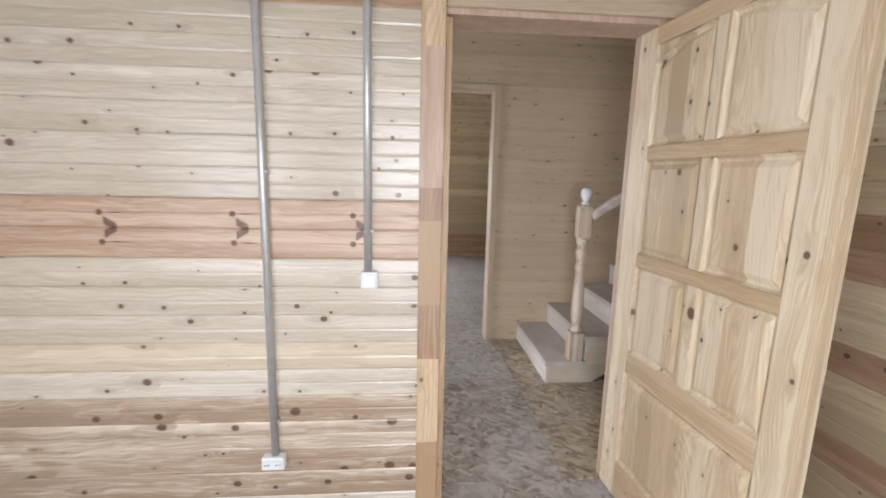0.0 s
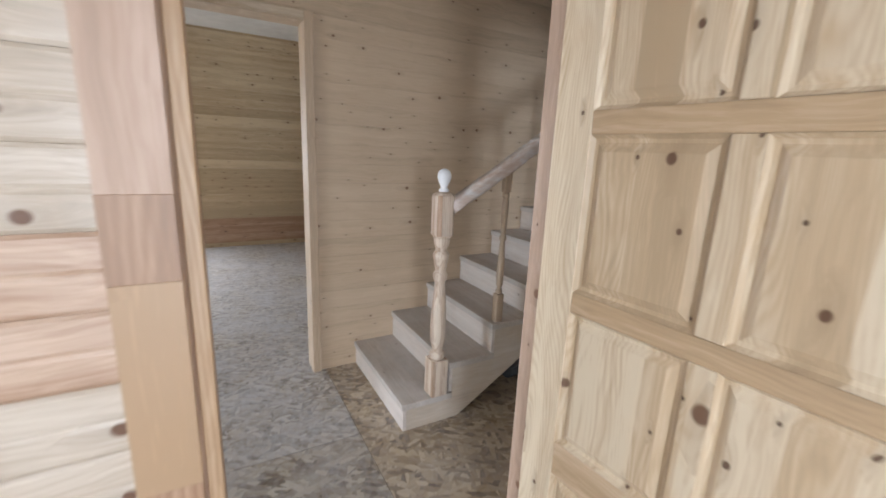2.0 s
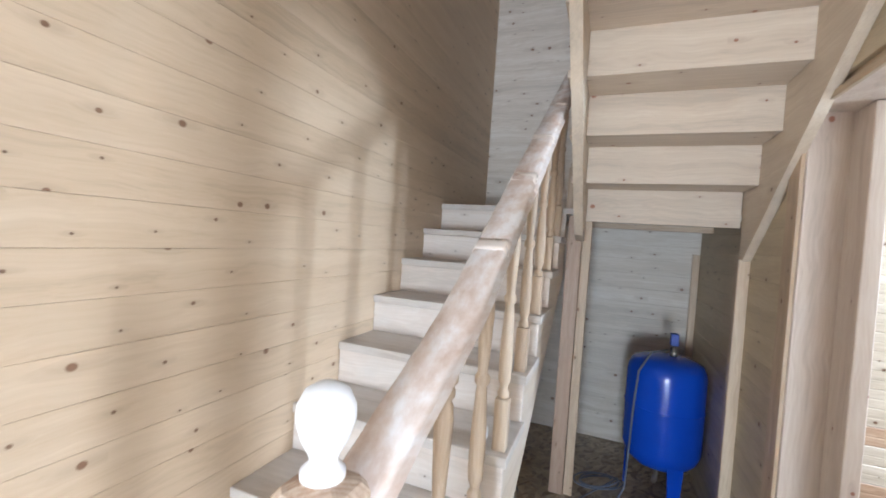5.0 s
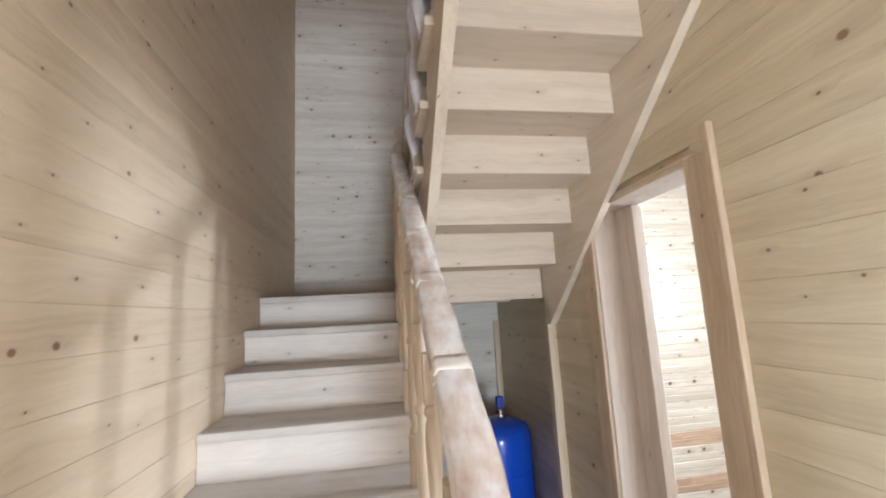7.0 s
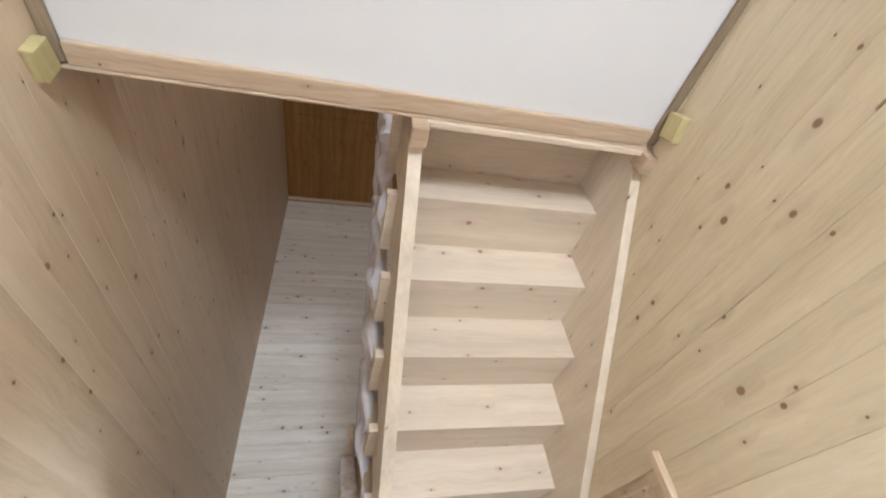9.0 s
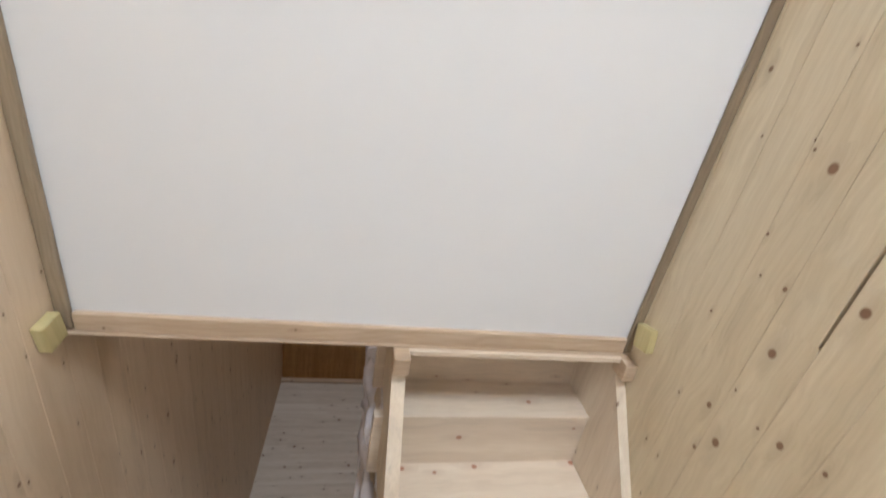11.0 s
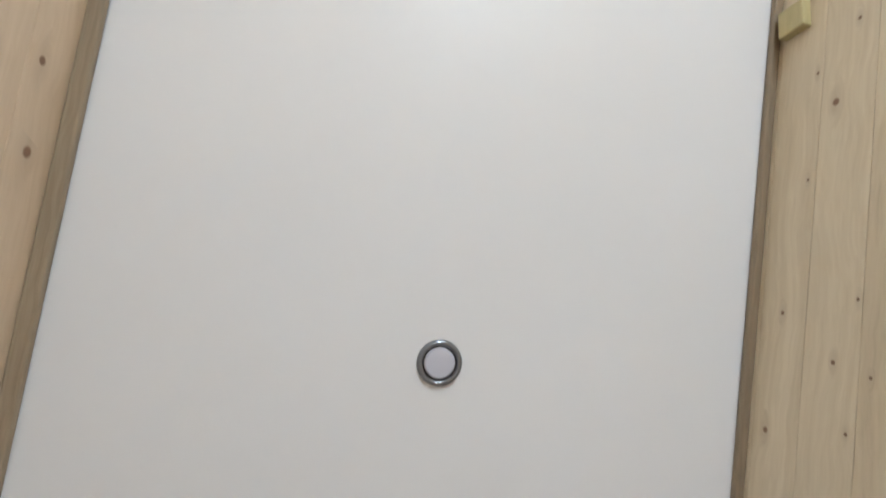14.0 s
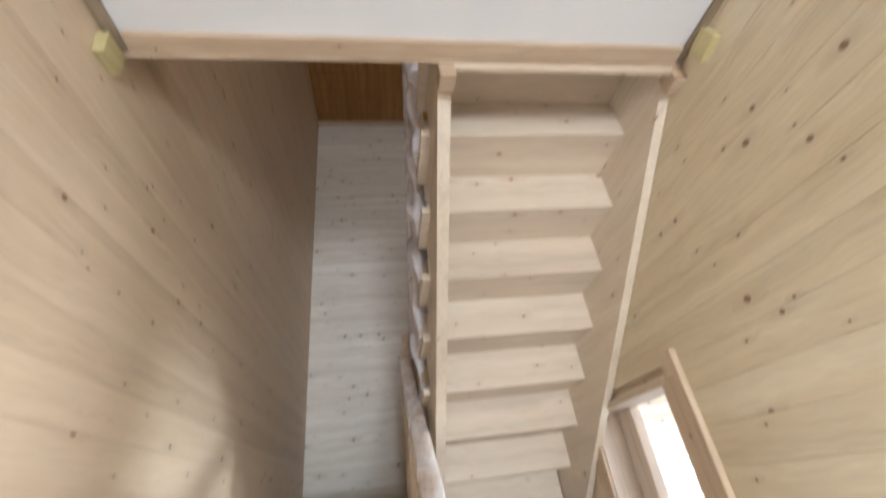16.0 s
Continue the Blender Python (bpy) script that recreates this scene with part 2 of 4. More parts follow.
door_z = wood("door_pine_upright", (0.84, 0.69, 0.47), (0.70, 0.50, 0.28), "Z", knots=0.5, knot_size=0.10, rough=0.42, cell=6.0, rings=300.0, drifting=95.0, ring_depth=0.10, spread=0.16, knot=(0.07, 0.03, 0.016), lamella=0.086, k=0.84)
door_y = wood("door_pine_across", (0.78, 0.58, 0.36), (0.64, 0.43, 0.22), "Y", knots=0.25, knot_size=0.06, rough=0.42, k=0.82)
strip_x = wood("dark_ceiling_strip", (0.43, 0.32, 0.19), (0.33, 0.23, 0.125), "X", knots=0.0)
crown_wood = wood("wane_block_yellowish", (0.64, 0.53, 0.19), (0.55, 0.44, 0.14), "X", knots=0.0)


def osb_material(name, dusty, tint):
    """Strand board: flakes in three directions under an uneven film of dust."""
    g = Graph(name)
    tex = g.node("TexCoord").outputs["Object"]
    info = g.node("ObjectInfo").outputs["Random"]
    shift = g.node("CombineXYZ", X=g.math("MULTIPLY", info, 31.0), Y=g.math("MULTIPLY", info, 17.0), Z=0.0).outputs[0]
    base = g.scaled(tex, (1, 1, 1), shift)
    tone = None
    height = None
    for turn, sx, sy, seed in ((0.3, 46, 15, 0.0), (1.3, 42, 13, 4.0), (2.2, 50, 17, 9.0)):
        m = g.nodes.new("ShaderNodeMapping")
        g.put(m.inputs[0], base)
        m.inputs[1].default_value = (seed, seed, 0)
        m.inputs[2].default_value = (0, 0, turn)
        m2 = g.scaled(m.outputs[0], (sx, sy, 1))
        v = g.node("TexVoronoi", Vector=m2, Scale=1.0)
        v.voronoi_dimensions = "2D"
        c = g.node("SeparateColor", Color=v.outputs["Color"])
        col = g.ramp(c.outputs[0], [(0.0, tint[0]), (0.3, tint[1]), (0.7, tint[2]), (1.0, tint[3])])
        pick = g.math("GREATER_THAN", c.outputs[1], 0.55)
        tone = col if tone is None else g.mix(pick, tone, col)
        height = c.outputs[2] if height is None else g.math("ADD", height, g.math("MULTIPLY", c.outputs[2], pick))
    dust = g.node("TexNoise", Vector=base, Scale=2.3, Detail=6.0, Roughness=0.65).outputs["Fac"]
    flake = g.node("TexNoise", Vector=g.scaled(base, (38, 24, 1)), Scale=1.0, Detail=3.0).outputs["Fac"]
    cover = g.math("MULTIPLY", g.ramp(g.math("ADD", g.math("MULTIPLY", dust, 0.6), g.math("MULTIPLY", flake, 0.4)), [(0.38, (0, 0, 0)), (0.62, (1, 1, 1))]), dusty)
    tone = g.mix(cover, tone, (0.53, 0.53, 0.55))
    return g.done(tone, g.math("ADD", 0.22, g.math("MULTIPLY", dust, 0.3)), height, 0.35)


def plain(name, colour, rough=0.5, metal=0.0, vary=0.06, scale=8.0, bump=0.05):
    g = Graph(name)
    tex = g.node("TexCoord").outputs["Object"]
    n = g.node("TexNoise", Vector=tex, Scale=scale, Detail=5.0).outputs["Fac"]
    lo = tuple(max(0.0, c * (1 - vary)) for c in colour)
    hi = tuple(min(1.0, c * (1 + vary)) for c in colour)
    return g.done(g.ramp(n, [(0.3, lo), (0.7, hi)]), g.math("ADD", rough - 0.05, g.math("MULTIPLY", n, 0.1)), n, bump, metal)


def film_material():
    """Thin packing film wrapped over a wooden rail: milky, wrinkled and glossy."""
    g = Graph("packing_film_over_wood")
    tex = g.node("TexCoord").outputs["Object"]
    n = g.node("TexNoise", Vector=g.scaled(tex, (9, 30, 30)), Scale=1.0, Detail=5.0, Roughness=0.6).outputs["Fac"]
    w = g.node("TexNoise", Vector=g.scaled(tex, (5, 5, 5)), Scale=1.0, Detail=2.0).outputs["Fac"]
    tone = g.ramp(g.math("ADD", g.math("MULTIPLY", n, 0.6), g.math("MULTIPLY", w, 0.4)), [(0.36, (0.64, 0.48, 0.40)), (0.48, (0.76, 0.65, 0.60)), (0.60, (0.88, 0.84, 0.84))])
    return g.done(tone, 0.24, n, 0.6, dist=0.006)


osb = osb_material("strand_board_dusty", 0.8, ((0.16, 0.13, 0.10), (0.30, 0.25, 0.20), (0.42, 0.37, 0.31), (0.56, 0.52, 0.46)))
osb_trodden = osb_material("strand_board_trodden", 0.5, ((0.14, 0.105, 0.075), (0.27, 0.215, 0.16), (0.38, 0.32, 0.25), (0.50, 0.44, 0.36)))
osb_brown = osb_material("strand_board_bare", 0.3, ((0.15, 0.10, 0.06), (0.32, 0.23, 0.14), (0.43, 0.33, 0.22), (0.56, 0.46, 0.33)))
film = film_material()
film_band = plain("packing_film_doubled", (0.80, 0.72, 0.67), 0.28, 0, 0.08, 25, 0.4)
film_white = plain("packing_film_loose", (0.72, 0.69, 0.74), 0.25, 0, 0.1, 20, 0.5)
white_film = plain("white_film_cap", (0.82, 0.82, 0.84), 0.35, 0, 0.04, 30, 0.2)
ceiling_white = plain("stretch_ceiling_white", (0.76, 0.76, 0.79), 0.32, 0, 0.012, 1.5, 0.0)
plaster = plain("white_ceiling", (0.8, 0.8, 0.79), 0.8)
steel = plain("galvanised_conduit", (0.52, 0.52, 0.51), 0.36, 0.55, 0.08, 30)
plastic = plain("white_plastic", (0.78, 0.79, 0.80), 0.35, 0, 0.03)
dark = plain("dark_hole", (0.03, 0.03, 0.03), 0.5)
tank_blue = plain("blue_enamel", (0.01, 0.075, 0.56), 0.18, 0, 0.08, 3, 0.02)
cap_blue = plain("blue_plastic", (0.01, 0.05, 0.36), 0.4)
cable_blue = plain("blue_cable", (0.03, 0.20, 0.62), 0.4)
cable_grey = plain("grey_cable", (0.16, 0.19, 0.26), 0.45)
pipe_grey = plain("grey_plastic_pipe", (0.085, 0.095, 0.11), 0.4, 0, 0.2, 12)
strap_pale = plain("pale_strap", (0.66, 0.62, 0.55), 0.6)
stick_wood = plain("weathered_stick", (0.34, 0.27, 0.19), 0.7, 0, 0.25, 25, 0.3)
brass = plain("brass_fitting", (0.55, 0.50, 0.42), 0.3, 1.0)
chrome = plain("chrome_ring", (0.24, 0.25, 0.28), 0.3, 0.9)
lens_white = plain("frosted_lens", (0.52, 0.52, 0.60), 0.45)
glass = Graph("window_glass")
glass.bsdf.inputs["Transmission Weight"].default_value = 1.0
glass = glass.done((1.0, 1.0, 1.0), 0.0)
pvc = plain("white_window_profile", (0.8, 0.8, 0.8), 0.3)


# ---------------------------------------------------------------- mesh helpers
def box(bm, x0, x1, y0, y1, z0, z1, bevel=0.0):
    vs = [bm.verts.new((x, y, z)) for x in (x0, x1) for y in (y0, y1) for z in (z0, z1)]
    fs = [bm.faces.new([vs[i] for i in f]) for f in ((0, 1, 3, 2), (4, 6, 7, 5), (0, 4, 5, 1), (2, 3, 7, 6), (0, 2, 6, 4), (1, 5, 7, 3))]
    if bevel:
        es = list({e for f in fs for e in f.edges})
        bmesh.ops.bevel(bm, geom=es, offset=bevel, segments=2, affect="EDGES", profile=0.6)
    return bm


def prism(bm, outline, y0, y1):
    """An outline of (x, z) points drawn out along y."""
    a = [bm.verts.new((x, y0, z)) for x, z in outline]
    b = [bm.verts.new((x, y1, z)) for x, z in outline]
    n = len(a)
    bm.faces.new(a)
    bm.faces.new(b[::-1])
    for i in range(n):
        bm.faces.new((a[i], b[i], b[(i + 1) % n], a[(i + 1) % n]))
    bmesh.ops.recalc_face_normals(bm, faces=bm.faces)
    return bm


def lathe(bm, profile, x=0.0, y=0.0, seg=20):
    """A turned shape from (radius, z) pairs round an upright axis."""
    rings = []
    for r, z in profile:
        rings.append([bm.verts.new((x + r * math.cos(2 * math.pi * k / seg), y + r * math.sin(2 * math.pi * k / seg), z)) for k in range(seg)])
    for a, b in zip(rings, rings[1:]):
        for k in range(seg):
            bm.faces.new((a[k], a[(k + 1) % seg], b[(k + 1) % seg], b[k]))
    bm.faces.new(rings[0][::-1])
    bm.faces.new(rings[-1])
    for f in bm.faces:
        if len(f.verts) == 4 and f.calc_area() < 1e9:
            f.smooth = True
    return bm


def tube(bm, points, radius, seg=10, wobble=0.0):
    """A round bar through points."""
    rings = []
    pts = [Vector(p) for p in points]
    for i, p in enumerate(pts):
        d = (pts[min(i + 1, len(pts) - 1)] - pts[max(i - 1, 0)]).normalized()
        side = d.cross(Vector((0.13, 0.21, 0.97))).normalized()
        up = side.cross(d)
        r = radius * (1 + wobble * random.uniform(-1, 1))
        rings.append([bm.verts.new(p + r * (math.cos(a) * side + math.sin(a) * up)) for a in (2 * math.pi * k / seg for k in range(seg))])
    for a, b in zip(rings, rings[1:]):
        for k in range(seg):
            f = bm.faces.new((a[k], a[(k + 1) % seg], b[(k + 1) % seg], b[k]))
            f.smooth = True
    bm.faces.new(rings[0][::-1])
    bm.faces.new(rings[-1])
    bmesh.ops.recalc_face_normals(bm, faces=bm.faces)
    return bm


def mesh_of(name, bm, material):
    me = bpy.data.meshes.new(name)
    bm.to_mesh(me)
    bm.free()
    me.materials.append(material)
    return me


def thing(name, base, label, category, group="", kind=""):
    ob = new(name)
    ob.location = base
    return tagged(ob, label, category, group, kind)


def top_of(ob):
    at = Vector((0, 0, 0))
    while ob is not None:
        at += ob.location
        ob = ob.parent
    return at


def part(name, bm, material, parent, label=""):
    """One mesh, drawn in world coordinates, under a thing or a part."""
    ob = new(name, mesh_of(name, bm, material))
    ob.parent = parent
    ob.matrix_parent_inverse = Matrix.Translation(-parent.location) if parent.type == "EMPTY" else Matrix()
    return tagged(ob, label)


def single(name, bm, material, label, category, kind="", group=""):
    return tagged(new(name, mesh_of(name, bm, material)), label, category, group, kind)


def bm_box(*a, bevel=0.0):
    return box(bmesh.new(), *a, bevel=bevel)


# ---------------------------------------------------------------- boarded walls
BOARD = 0.112
board_meshes = {}
pending_boards = []


def board_mesh(length, height, material, lobes):
    key = (round(length, 3), round(height, 3), material.name, lobes)
    if key not in board_meshes:
        h, d = height - 0.0006, 0.016
        if lobes:
            prof = [(0.0, 0), (0.0, d - 0.0035), (0.006, d), (0.44 * h, d + 0.001), (0.5 * h, d - 0.0008), (0.56 * h, d + 0.001), (h - 0.006, d), (h, d - 0.0035), (h, 0)]
        else:
            prof = [(0.0, 0), (0.0, d - 0.001), (0.001, d), (h - 0.001, d), (h, d - 0.001), (h, 0)]
        bm = bmesh.new()
        prism(bm, [(y, z) for z, y in prof], 0, length)
        # prism draws along y: turn it so that the board runs along x and faces -y
        for v in bm.verts:
            v.co = Vector((v.co.y, -v.co.x, v.co.z))
        bmesh.ops.recalc_face_normals(bm, faces=bm.faces)
        board_meshes[key] = mesh_of("board", bm, material)
    return board_meshes[key]


def free_spans(u0, u1, za, zb, holes):
    spans = [(u0, u1)]
    for a, b, lo, hi in holes:
        if min(zb, hi) - max(za, lo) > 0.5 * (zb - za):
            nxt = []
            for s, e in spans:
                if b <= s or a >= e:
                    nxt.append((s, e))
                else:
                    nxt += [(s, a)] * (a - s > 0.01) + [(b, e)] * (e - b > 0.01)
            spans = nxt
    return spans


def wall_core(name, label, along, at0, at1, u0, u1, z0, z1, holes, material):
    bm = bmesh.new()
    cuts = sorted({u0, u1, *(h[0] for h in holes), *(h[1] for h in holes)})
    cuts = [c for c in cuts if u0 <= c <= u1]
    for a, b in zip(cuts, cuts[1:]):
        zs = [(z0, z1)]
        for ha, hb, lo, hi in holes:
            if ha <= a + 1e-6 and hb >= b - 1e-6:
                zs = [(s, e) for p, q in zs for s, e in ((p, min(q, lo)), (max(p, hi), q)) if e - s > 1e-4]
        for p, q in zs:
            box(bm, *((a, b, at0, at1) if along == "x" else (at0, at1, a, b)), p, q)
    return single(name, bm, material, label, "wall", "structure")


def boards(wall, along, face, side, u0, u1, z0, z1, holes=(), material=None, special=None, lobes=False, start=0.0, open_joint=None):
    """Horizontal boards on one face of a wall; side is the way that they face."""
    z = z0 - start
    row = 0
    while z < z1 - 0.002:
        za, zb = max(z, z0), min(z + BOARD, z1)
        if zb - za > 0.004:
            mat = (special or {}).get(row, material)
            for s, e in free_spans(u0, u1, za, zb, holes):
                if open_joint and row == open_joint[0]:
                    pending_boards.append((wall, along, face, side, s, open_joint[1], za + 0.007, zb, mat, lobes))
                    s = open_joint[1]
                pending_boards.append((wall, along, face, side, s, e, za, zb, mat, lobes))
        z += BOARD
        row += 1


def lay_boards():
    for wall, along, face, side, s, e, za, zb, mat, lobes in pending_boards:
        ob = new("board", board_mesh(e - s, zb - za, mat, lobes))
        d = 0.016
        if along == "x":
            m = pose(s, face + d, za) if side < 0 else pose(e, face - d, za, 0, 0, 180)
        else:
            m = pose(face + d, e, za, 0, 0, -90) if side < 0 else pose(face - d, s, za, 0, 0, 90)
        ob.parent = wall
        ob.matrix_basis = m


# plan: the hall lies between y = -1.66 and y = 0, stairs rise along +x
HALL_S, ROOM_N = -1.66, -1.80
CEIL = 2.88
UP = 3.12
EDGE = 0.56
END = 3.58
WEST = -4.20
ATTIC = 5.95
DOOR1 = (-0.61, 0.228, 0.0, 1.965)
DOOR2 = (1.24, 1.90, 0.0, 2.045)
DOOR3 = (-1.10, -0.02, 0.0, 2.075)
core_wood = wood_hall

# wall between hall and rooms
w1 = wall_core("wall_south", "wall of horizontal pine boards with two doorways", "x", ROOM_N + 0.016, HALL_S - 0.016, WEST, END, 0, UP, [DOOR1, DOOR2], core_wood)
boards(w1, "x", ROOM_N, -1, WEST, 0.80, 0, 2.55, [DOOR1], wood_room, {1: wood_heart, 2: wood_heart, 3: wood_heart, 4: wood_heart, 6: wood_gold, 10: wood_wings, 11: wood_wings, 18: wood_red}, True, 0.066)
boards(w1, "x", ROOM_N, -1, 0.92, 3.25, 0, 2.55, [DOOR2], wood_room, {1: wood_red}, True)
boards(w1, "x", HALL_S, 1, WEST, END, 0, UP, [DOOR1, DOOR2], wood_hall_south, None, False, 0.054, (22, 0.18))
w1u = wall_core("wall_south_upper", "upper storey wall of horizontal pine boards", "x", ROOM_N + 0.016, HALL_S - 0.016, WEST, END, UP, ATTIC, [], core_wood)
boards(w1u, "x", HALL_S, 1, WEST, END, UP, ATTIC, [], wood_hall)

# wall behind the stairs
w0 = wall_core("wall_north", "stair wall of horizontal pine boards", "x", 0.016, 0.104, WEST, END, 0, UP, [DOOR3], core_wood)
boards(w0, "x", 0.0, -1, WEST, END, 0, UP, [DOOR3], wood_hall, None, False, 0.038)
boards(w0, "x", 0.12, 1, WEST, END, 0, 2.8, [DOOR3], wood_far)
w0u = wall_core("wall_north_upper", "upper stairwell wall of pine boards", "x", 0.016, 0.104, WEST, END, UP, ATTIC, [], core_wood)
boards(w0u, "x", 0.0, -1, WEST, END, UP, ATTIC, [], wood_hall)

# end wall of the stairwell, and the west end of the hall
we = wall_core("wall_east", "whitish pine board wall at the end of the stairs", "y", END + 0.016, END + 0.12, -1.80, 0.12, 0, ATTIC, [], core_wood)
boards(we, "y", END, -1, HALL_S, 0.0, 0, ATTIC, [], wood_end, None, False, 0.02)
WIN_H = (-1.55, -0.65, 0.2, 1.3)
WIN_U = (-1.45, -0.20, 3.8, 5.0)
ww = wall_core("wall_west", "pine board wall with daylight windows", "y", WEST - 0.12, WEST - 0.016, -1.80, 0.12, 0, ATTIC, [WIN_H, WIN_U], core_wood)
boards(ww, "y", WEST, 1, HALL_S, 0.0, 0, ATTIC, [WIN_H, WIN_U], wood_hall)

# the room that the walk starts in, and the room beside it
WIN_1 = (-1.02, -0.46, 0.04, 2.0)
WIN_4 = (-2.7, -1.7, 0.5, 1.9)
WIN_3 = (1.2, 1.72, 1.32, 2.14)
ws = wall_core("wall_outer_south", "outer pine wall with three windows", "x", -4.27, -4.15, -3.0, 3.37, 0, 2.55, [WIN_1, WIN_3, WIN_4], core_wood)
boards(ws, "x", -4.134, 1, -3.0, 0.80, 0, 2.55, [WIN_1, WIN_4], wood_room, {10: wood_red, 11: wood_red}, True, 0.066)
boards(ws, "x", -4.134, 1, 0.92, 3.25, 0, 2.55, [WIN_3], wood_room, {1: wood_red}, True)
wp = wall_core("wall_partition", "pine board partition between two rooms", "y", 0.816, 0.904, -4.15, ROOM_N - 0.0, 0, 2.55, [], core_wood)
boards(wp, "y", 0.80, -1, -4.134, ROOM_N, 0, 2.55, [], wood_far, {10: wood_red, 11: wood_red, 4: wood_red, 7: wood_red}, True, 0.066)
boards(wp, "y", 0.92, 1, -4.134, ROOM_N, 0, 2.55, [], wood_room, {1: wood_red}, True)
wr = wall_core("wall_room_west", "pine board wall of the first room", "y", -3.12, -3.0, -4.15, ROOM_N, 0, 2.55, [], core_wood)
boards(wr, "y", -2.984, 1, -4.134, ROOM_N, 0, 2.55, [], wood_room, {10: wood_red, 11: wood_red}, True, 0.066)
wq = wall_core("wall_room_east", "bright pine board wall of the side room", "y", 3.266, 3.37, -4.15, ROOM_N, 0, 2.55, [], core_wood)
boards(wq, "y", 3.25, -1, -4.134, ROOM_N, 0, 2.55, [], wood_room, {1: wood_red, 4: wood_red}, True)

# the far room behind the stair wall
WIN_2 = (-2.95, -1.95, 0.75, 2.05)
wf = wall_core("wall_far_north", "golden pine board wall of the far room with a window", "x", 3.866, 3.99, -3.12, 2.6, 0, 2.8, [WIN_2], core_wood)
boards(wf, "x", 3.85, -1, -3.0, 2.5, 0, 2.8, [WIN_2], wood_far, {1: wood_red, 2: wood_red, 3: wood_red}, False, 0.052)
wg = wall_core("wall_far_west", "pine board side wall of the far room", "y", -3.12, -3.0, 0.12, 3.85, 0, 2.8, [], core_wood)
boards(wg, "y", -2.984, 1, 0.12, 3.85, 0, 2.8, [], wood_far)
wh = wall_core("wall_far_east", "pine board wall of the far room", "y", 2.5, 2.6, 0.12, 3.85, 0, 2.8, [], core_wood)
boards(wh, "y", 2.484, -1, 0.12, 3.85, 0, 2.8, [], wood_far)

# floors: a sub-floor with strand board sheets on it
sub = single("floor", bm_box(-3.12, 3.70, -4.27, 3.99, -0.16, -0.012), osb, "grey-brown strand board sub-floor, dusty and unfinished", "floor", "structure")

# ceilings
single("ceiling_hall", bm_box(WEST, EDGE, HALL_S, 0.0, CEIL, CEIL + 0.03), ceiling_white, "smooth white stretched hall ceiling", "ceiling", "structure")
single("floor_upper", bm_box(WEST, EDGE, HALL_S, 0.0, CEIL + 0.034, UP), wood_x, "upper hall floor slab over the white ceiling", "floor", "structure")
single("ceiling_room", bm_box(-3.0, 0.80, -4.15, ROOM_N, 2.55, 2.62), plaster, "white ceiling of the first room", "ceiling", "structure")
single("ceiling_side_room", bm_box(0.92, 3.25, -4.15, ROOM_N, 2.55, 2.62), plaster, "white ceiling of the side room", "ceiling", "structure")
single("ceiling_far_room", bm_box(-3.0, 2.5, 0.12, 3.85, 2.775, 2.84), plaster, "white ceiling of the far room", "ceiling", "structure")
bm = bmesh.new()
x = WEST
while x < END:
    box(bm, x, min(x + 0.11, END), HALL_S, 0.0, ATTIC, ATTIC + 0.02, bevel=0.0)
    x += 0.114
box(bm, WEST, END, HALL_S - 0.14, 0.12, ATTIC + 0.021, ATTIC + 0.1)
single("ceiling_attic", bm, wood_attic, "brown stained board ceiling over the stairwell", "ceiling", "structure")
single("trim_attic", bm_box(END - 0.03, END, HALL_S, 0, ATTIC - 0.06, ATTIC, bevel=0.006), wood_trimy, "wooden cornice strip under the attic ceiling", "trim", "structure")


# ---------------------------------------------------------------- windows
def window(name, along, at, u0, u1, z0, z1, label):
    w = thing(name, ((u0 + u1) / 2, at, z0) if along == "x" else (at, (u0 + u1) / 2, z0), label, "window", "", "structure")

    def bar(n, a, b, lo, hi, d=0.03, mat=pvc):
        bm = bm_box(a, b, at - d, at + d, lo, hi, bevel=0.004) if along == "x" else bm_box(at - d, at + d, a, b, lo, hi, bevel=0.004)
        return part(n, bm, mat, w)

    bar("frame", u0, u0 + 0.06, z0, z1)
    bar("frame", u1 - 0.06, u1, z0, z1)
    bar("frame", u0 + 0.06, u1 - 0.06, z0, z0 + 0.06)
    bar("frame", u0 + 0.06, u1 - 0.06, z1 - 0.06, z1)
    bar("mullion", (u0 + u1) / 2 - 0.04, (u0 + u1) / 2 + 0.04, z0 + 0.06, z1 - 0.06)
    p = bar("pane", u0 + 0.05, u1 - 0.05, z0 + 0.05, z1 - 0.05, 0.004, glass)
    p.visible_shadow = False
    return w


window("window_1", "x", -4.22, *WIN_1, "white framed window of the first room")
window("window_2", "x", -4.22, *WIN_3, "white framed window of the side room")
window("window_3", "x", 3.93, *WIN_2, "white framed window of the far room")
window("window_4", "y", WEST - 0.08, *WIN_H, "white framed window at the hall end")
window("window_6", "x", -4.22, *WIN_4, "white framed wide window of the first room")
window("window_5", "y", WEST - 0.08, *WIN_U, "white framed upstairs window")


# ---------------------------------------------------------------- door linings and casings
def lining(name, x0, x1, z1, y0, y1, label, cas, mats, head_over=0.0):
    """Jambs and head of a doorway in a wall along x."""
    d = thing(name, ((x0 + x1) / 2, (y0 + y1) / 2, 0), label, "door frame", "", "structure")
    part("jamb", bm_box(x0 - 0.001, x0 + 0.03, y0, y1, 0, z1, bevel=0.003), mats, d)
    part("jamb", bm_box(x1 - 0.03, x1 + 0.001, y0, y1, 0, z1, bevel=0.003), mats, d)
    part("head", bm_box(x0 + 0.03, x1 - 0.03, y0, y1, z1 - 0.03, z1, bevel=0.003), mats, d)
    return d


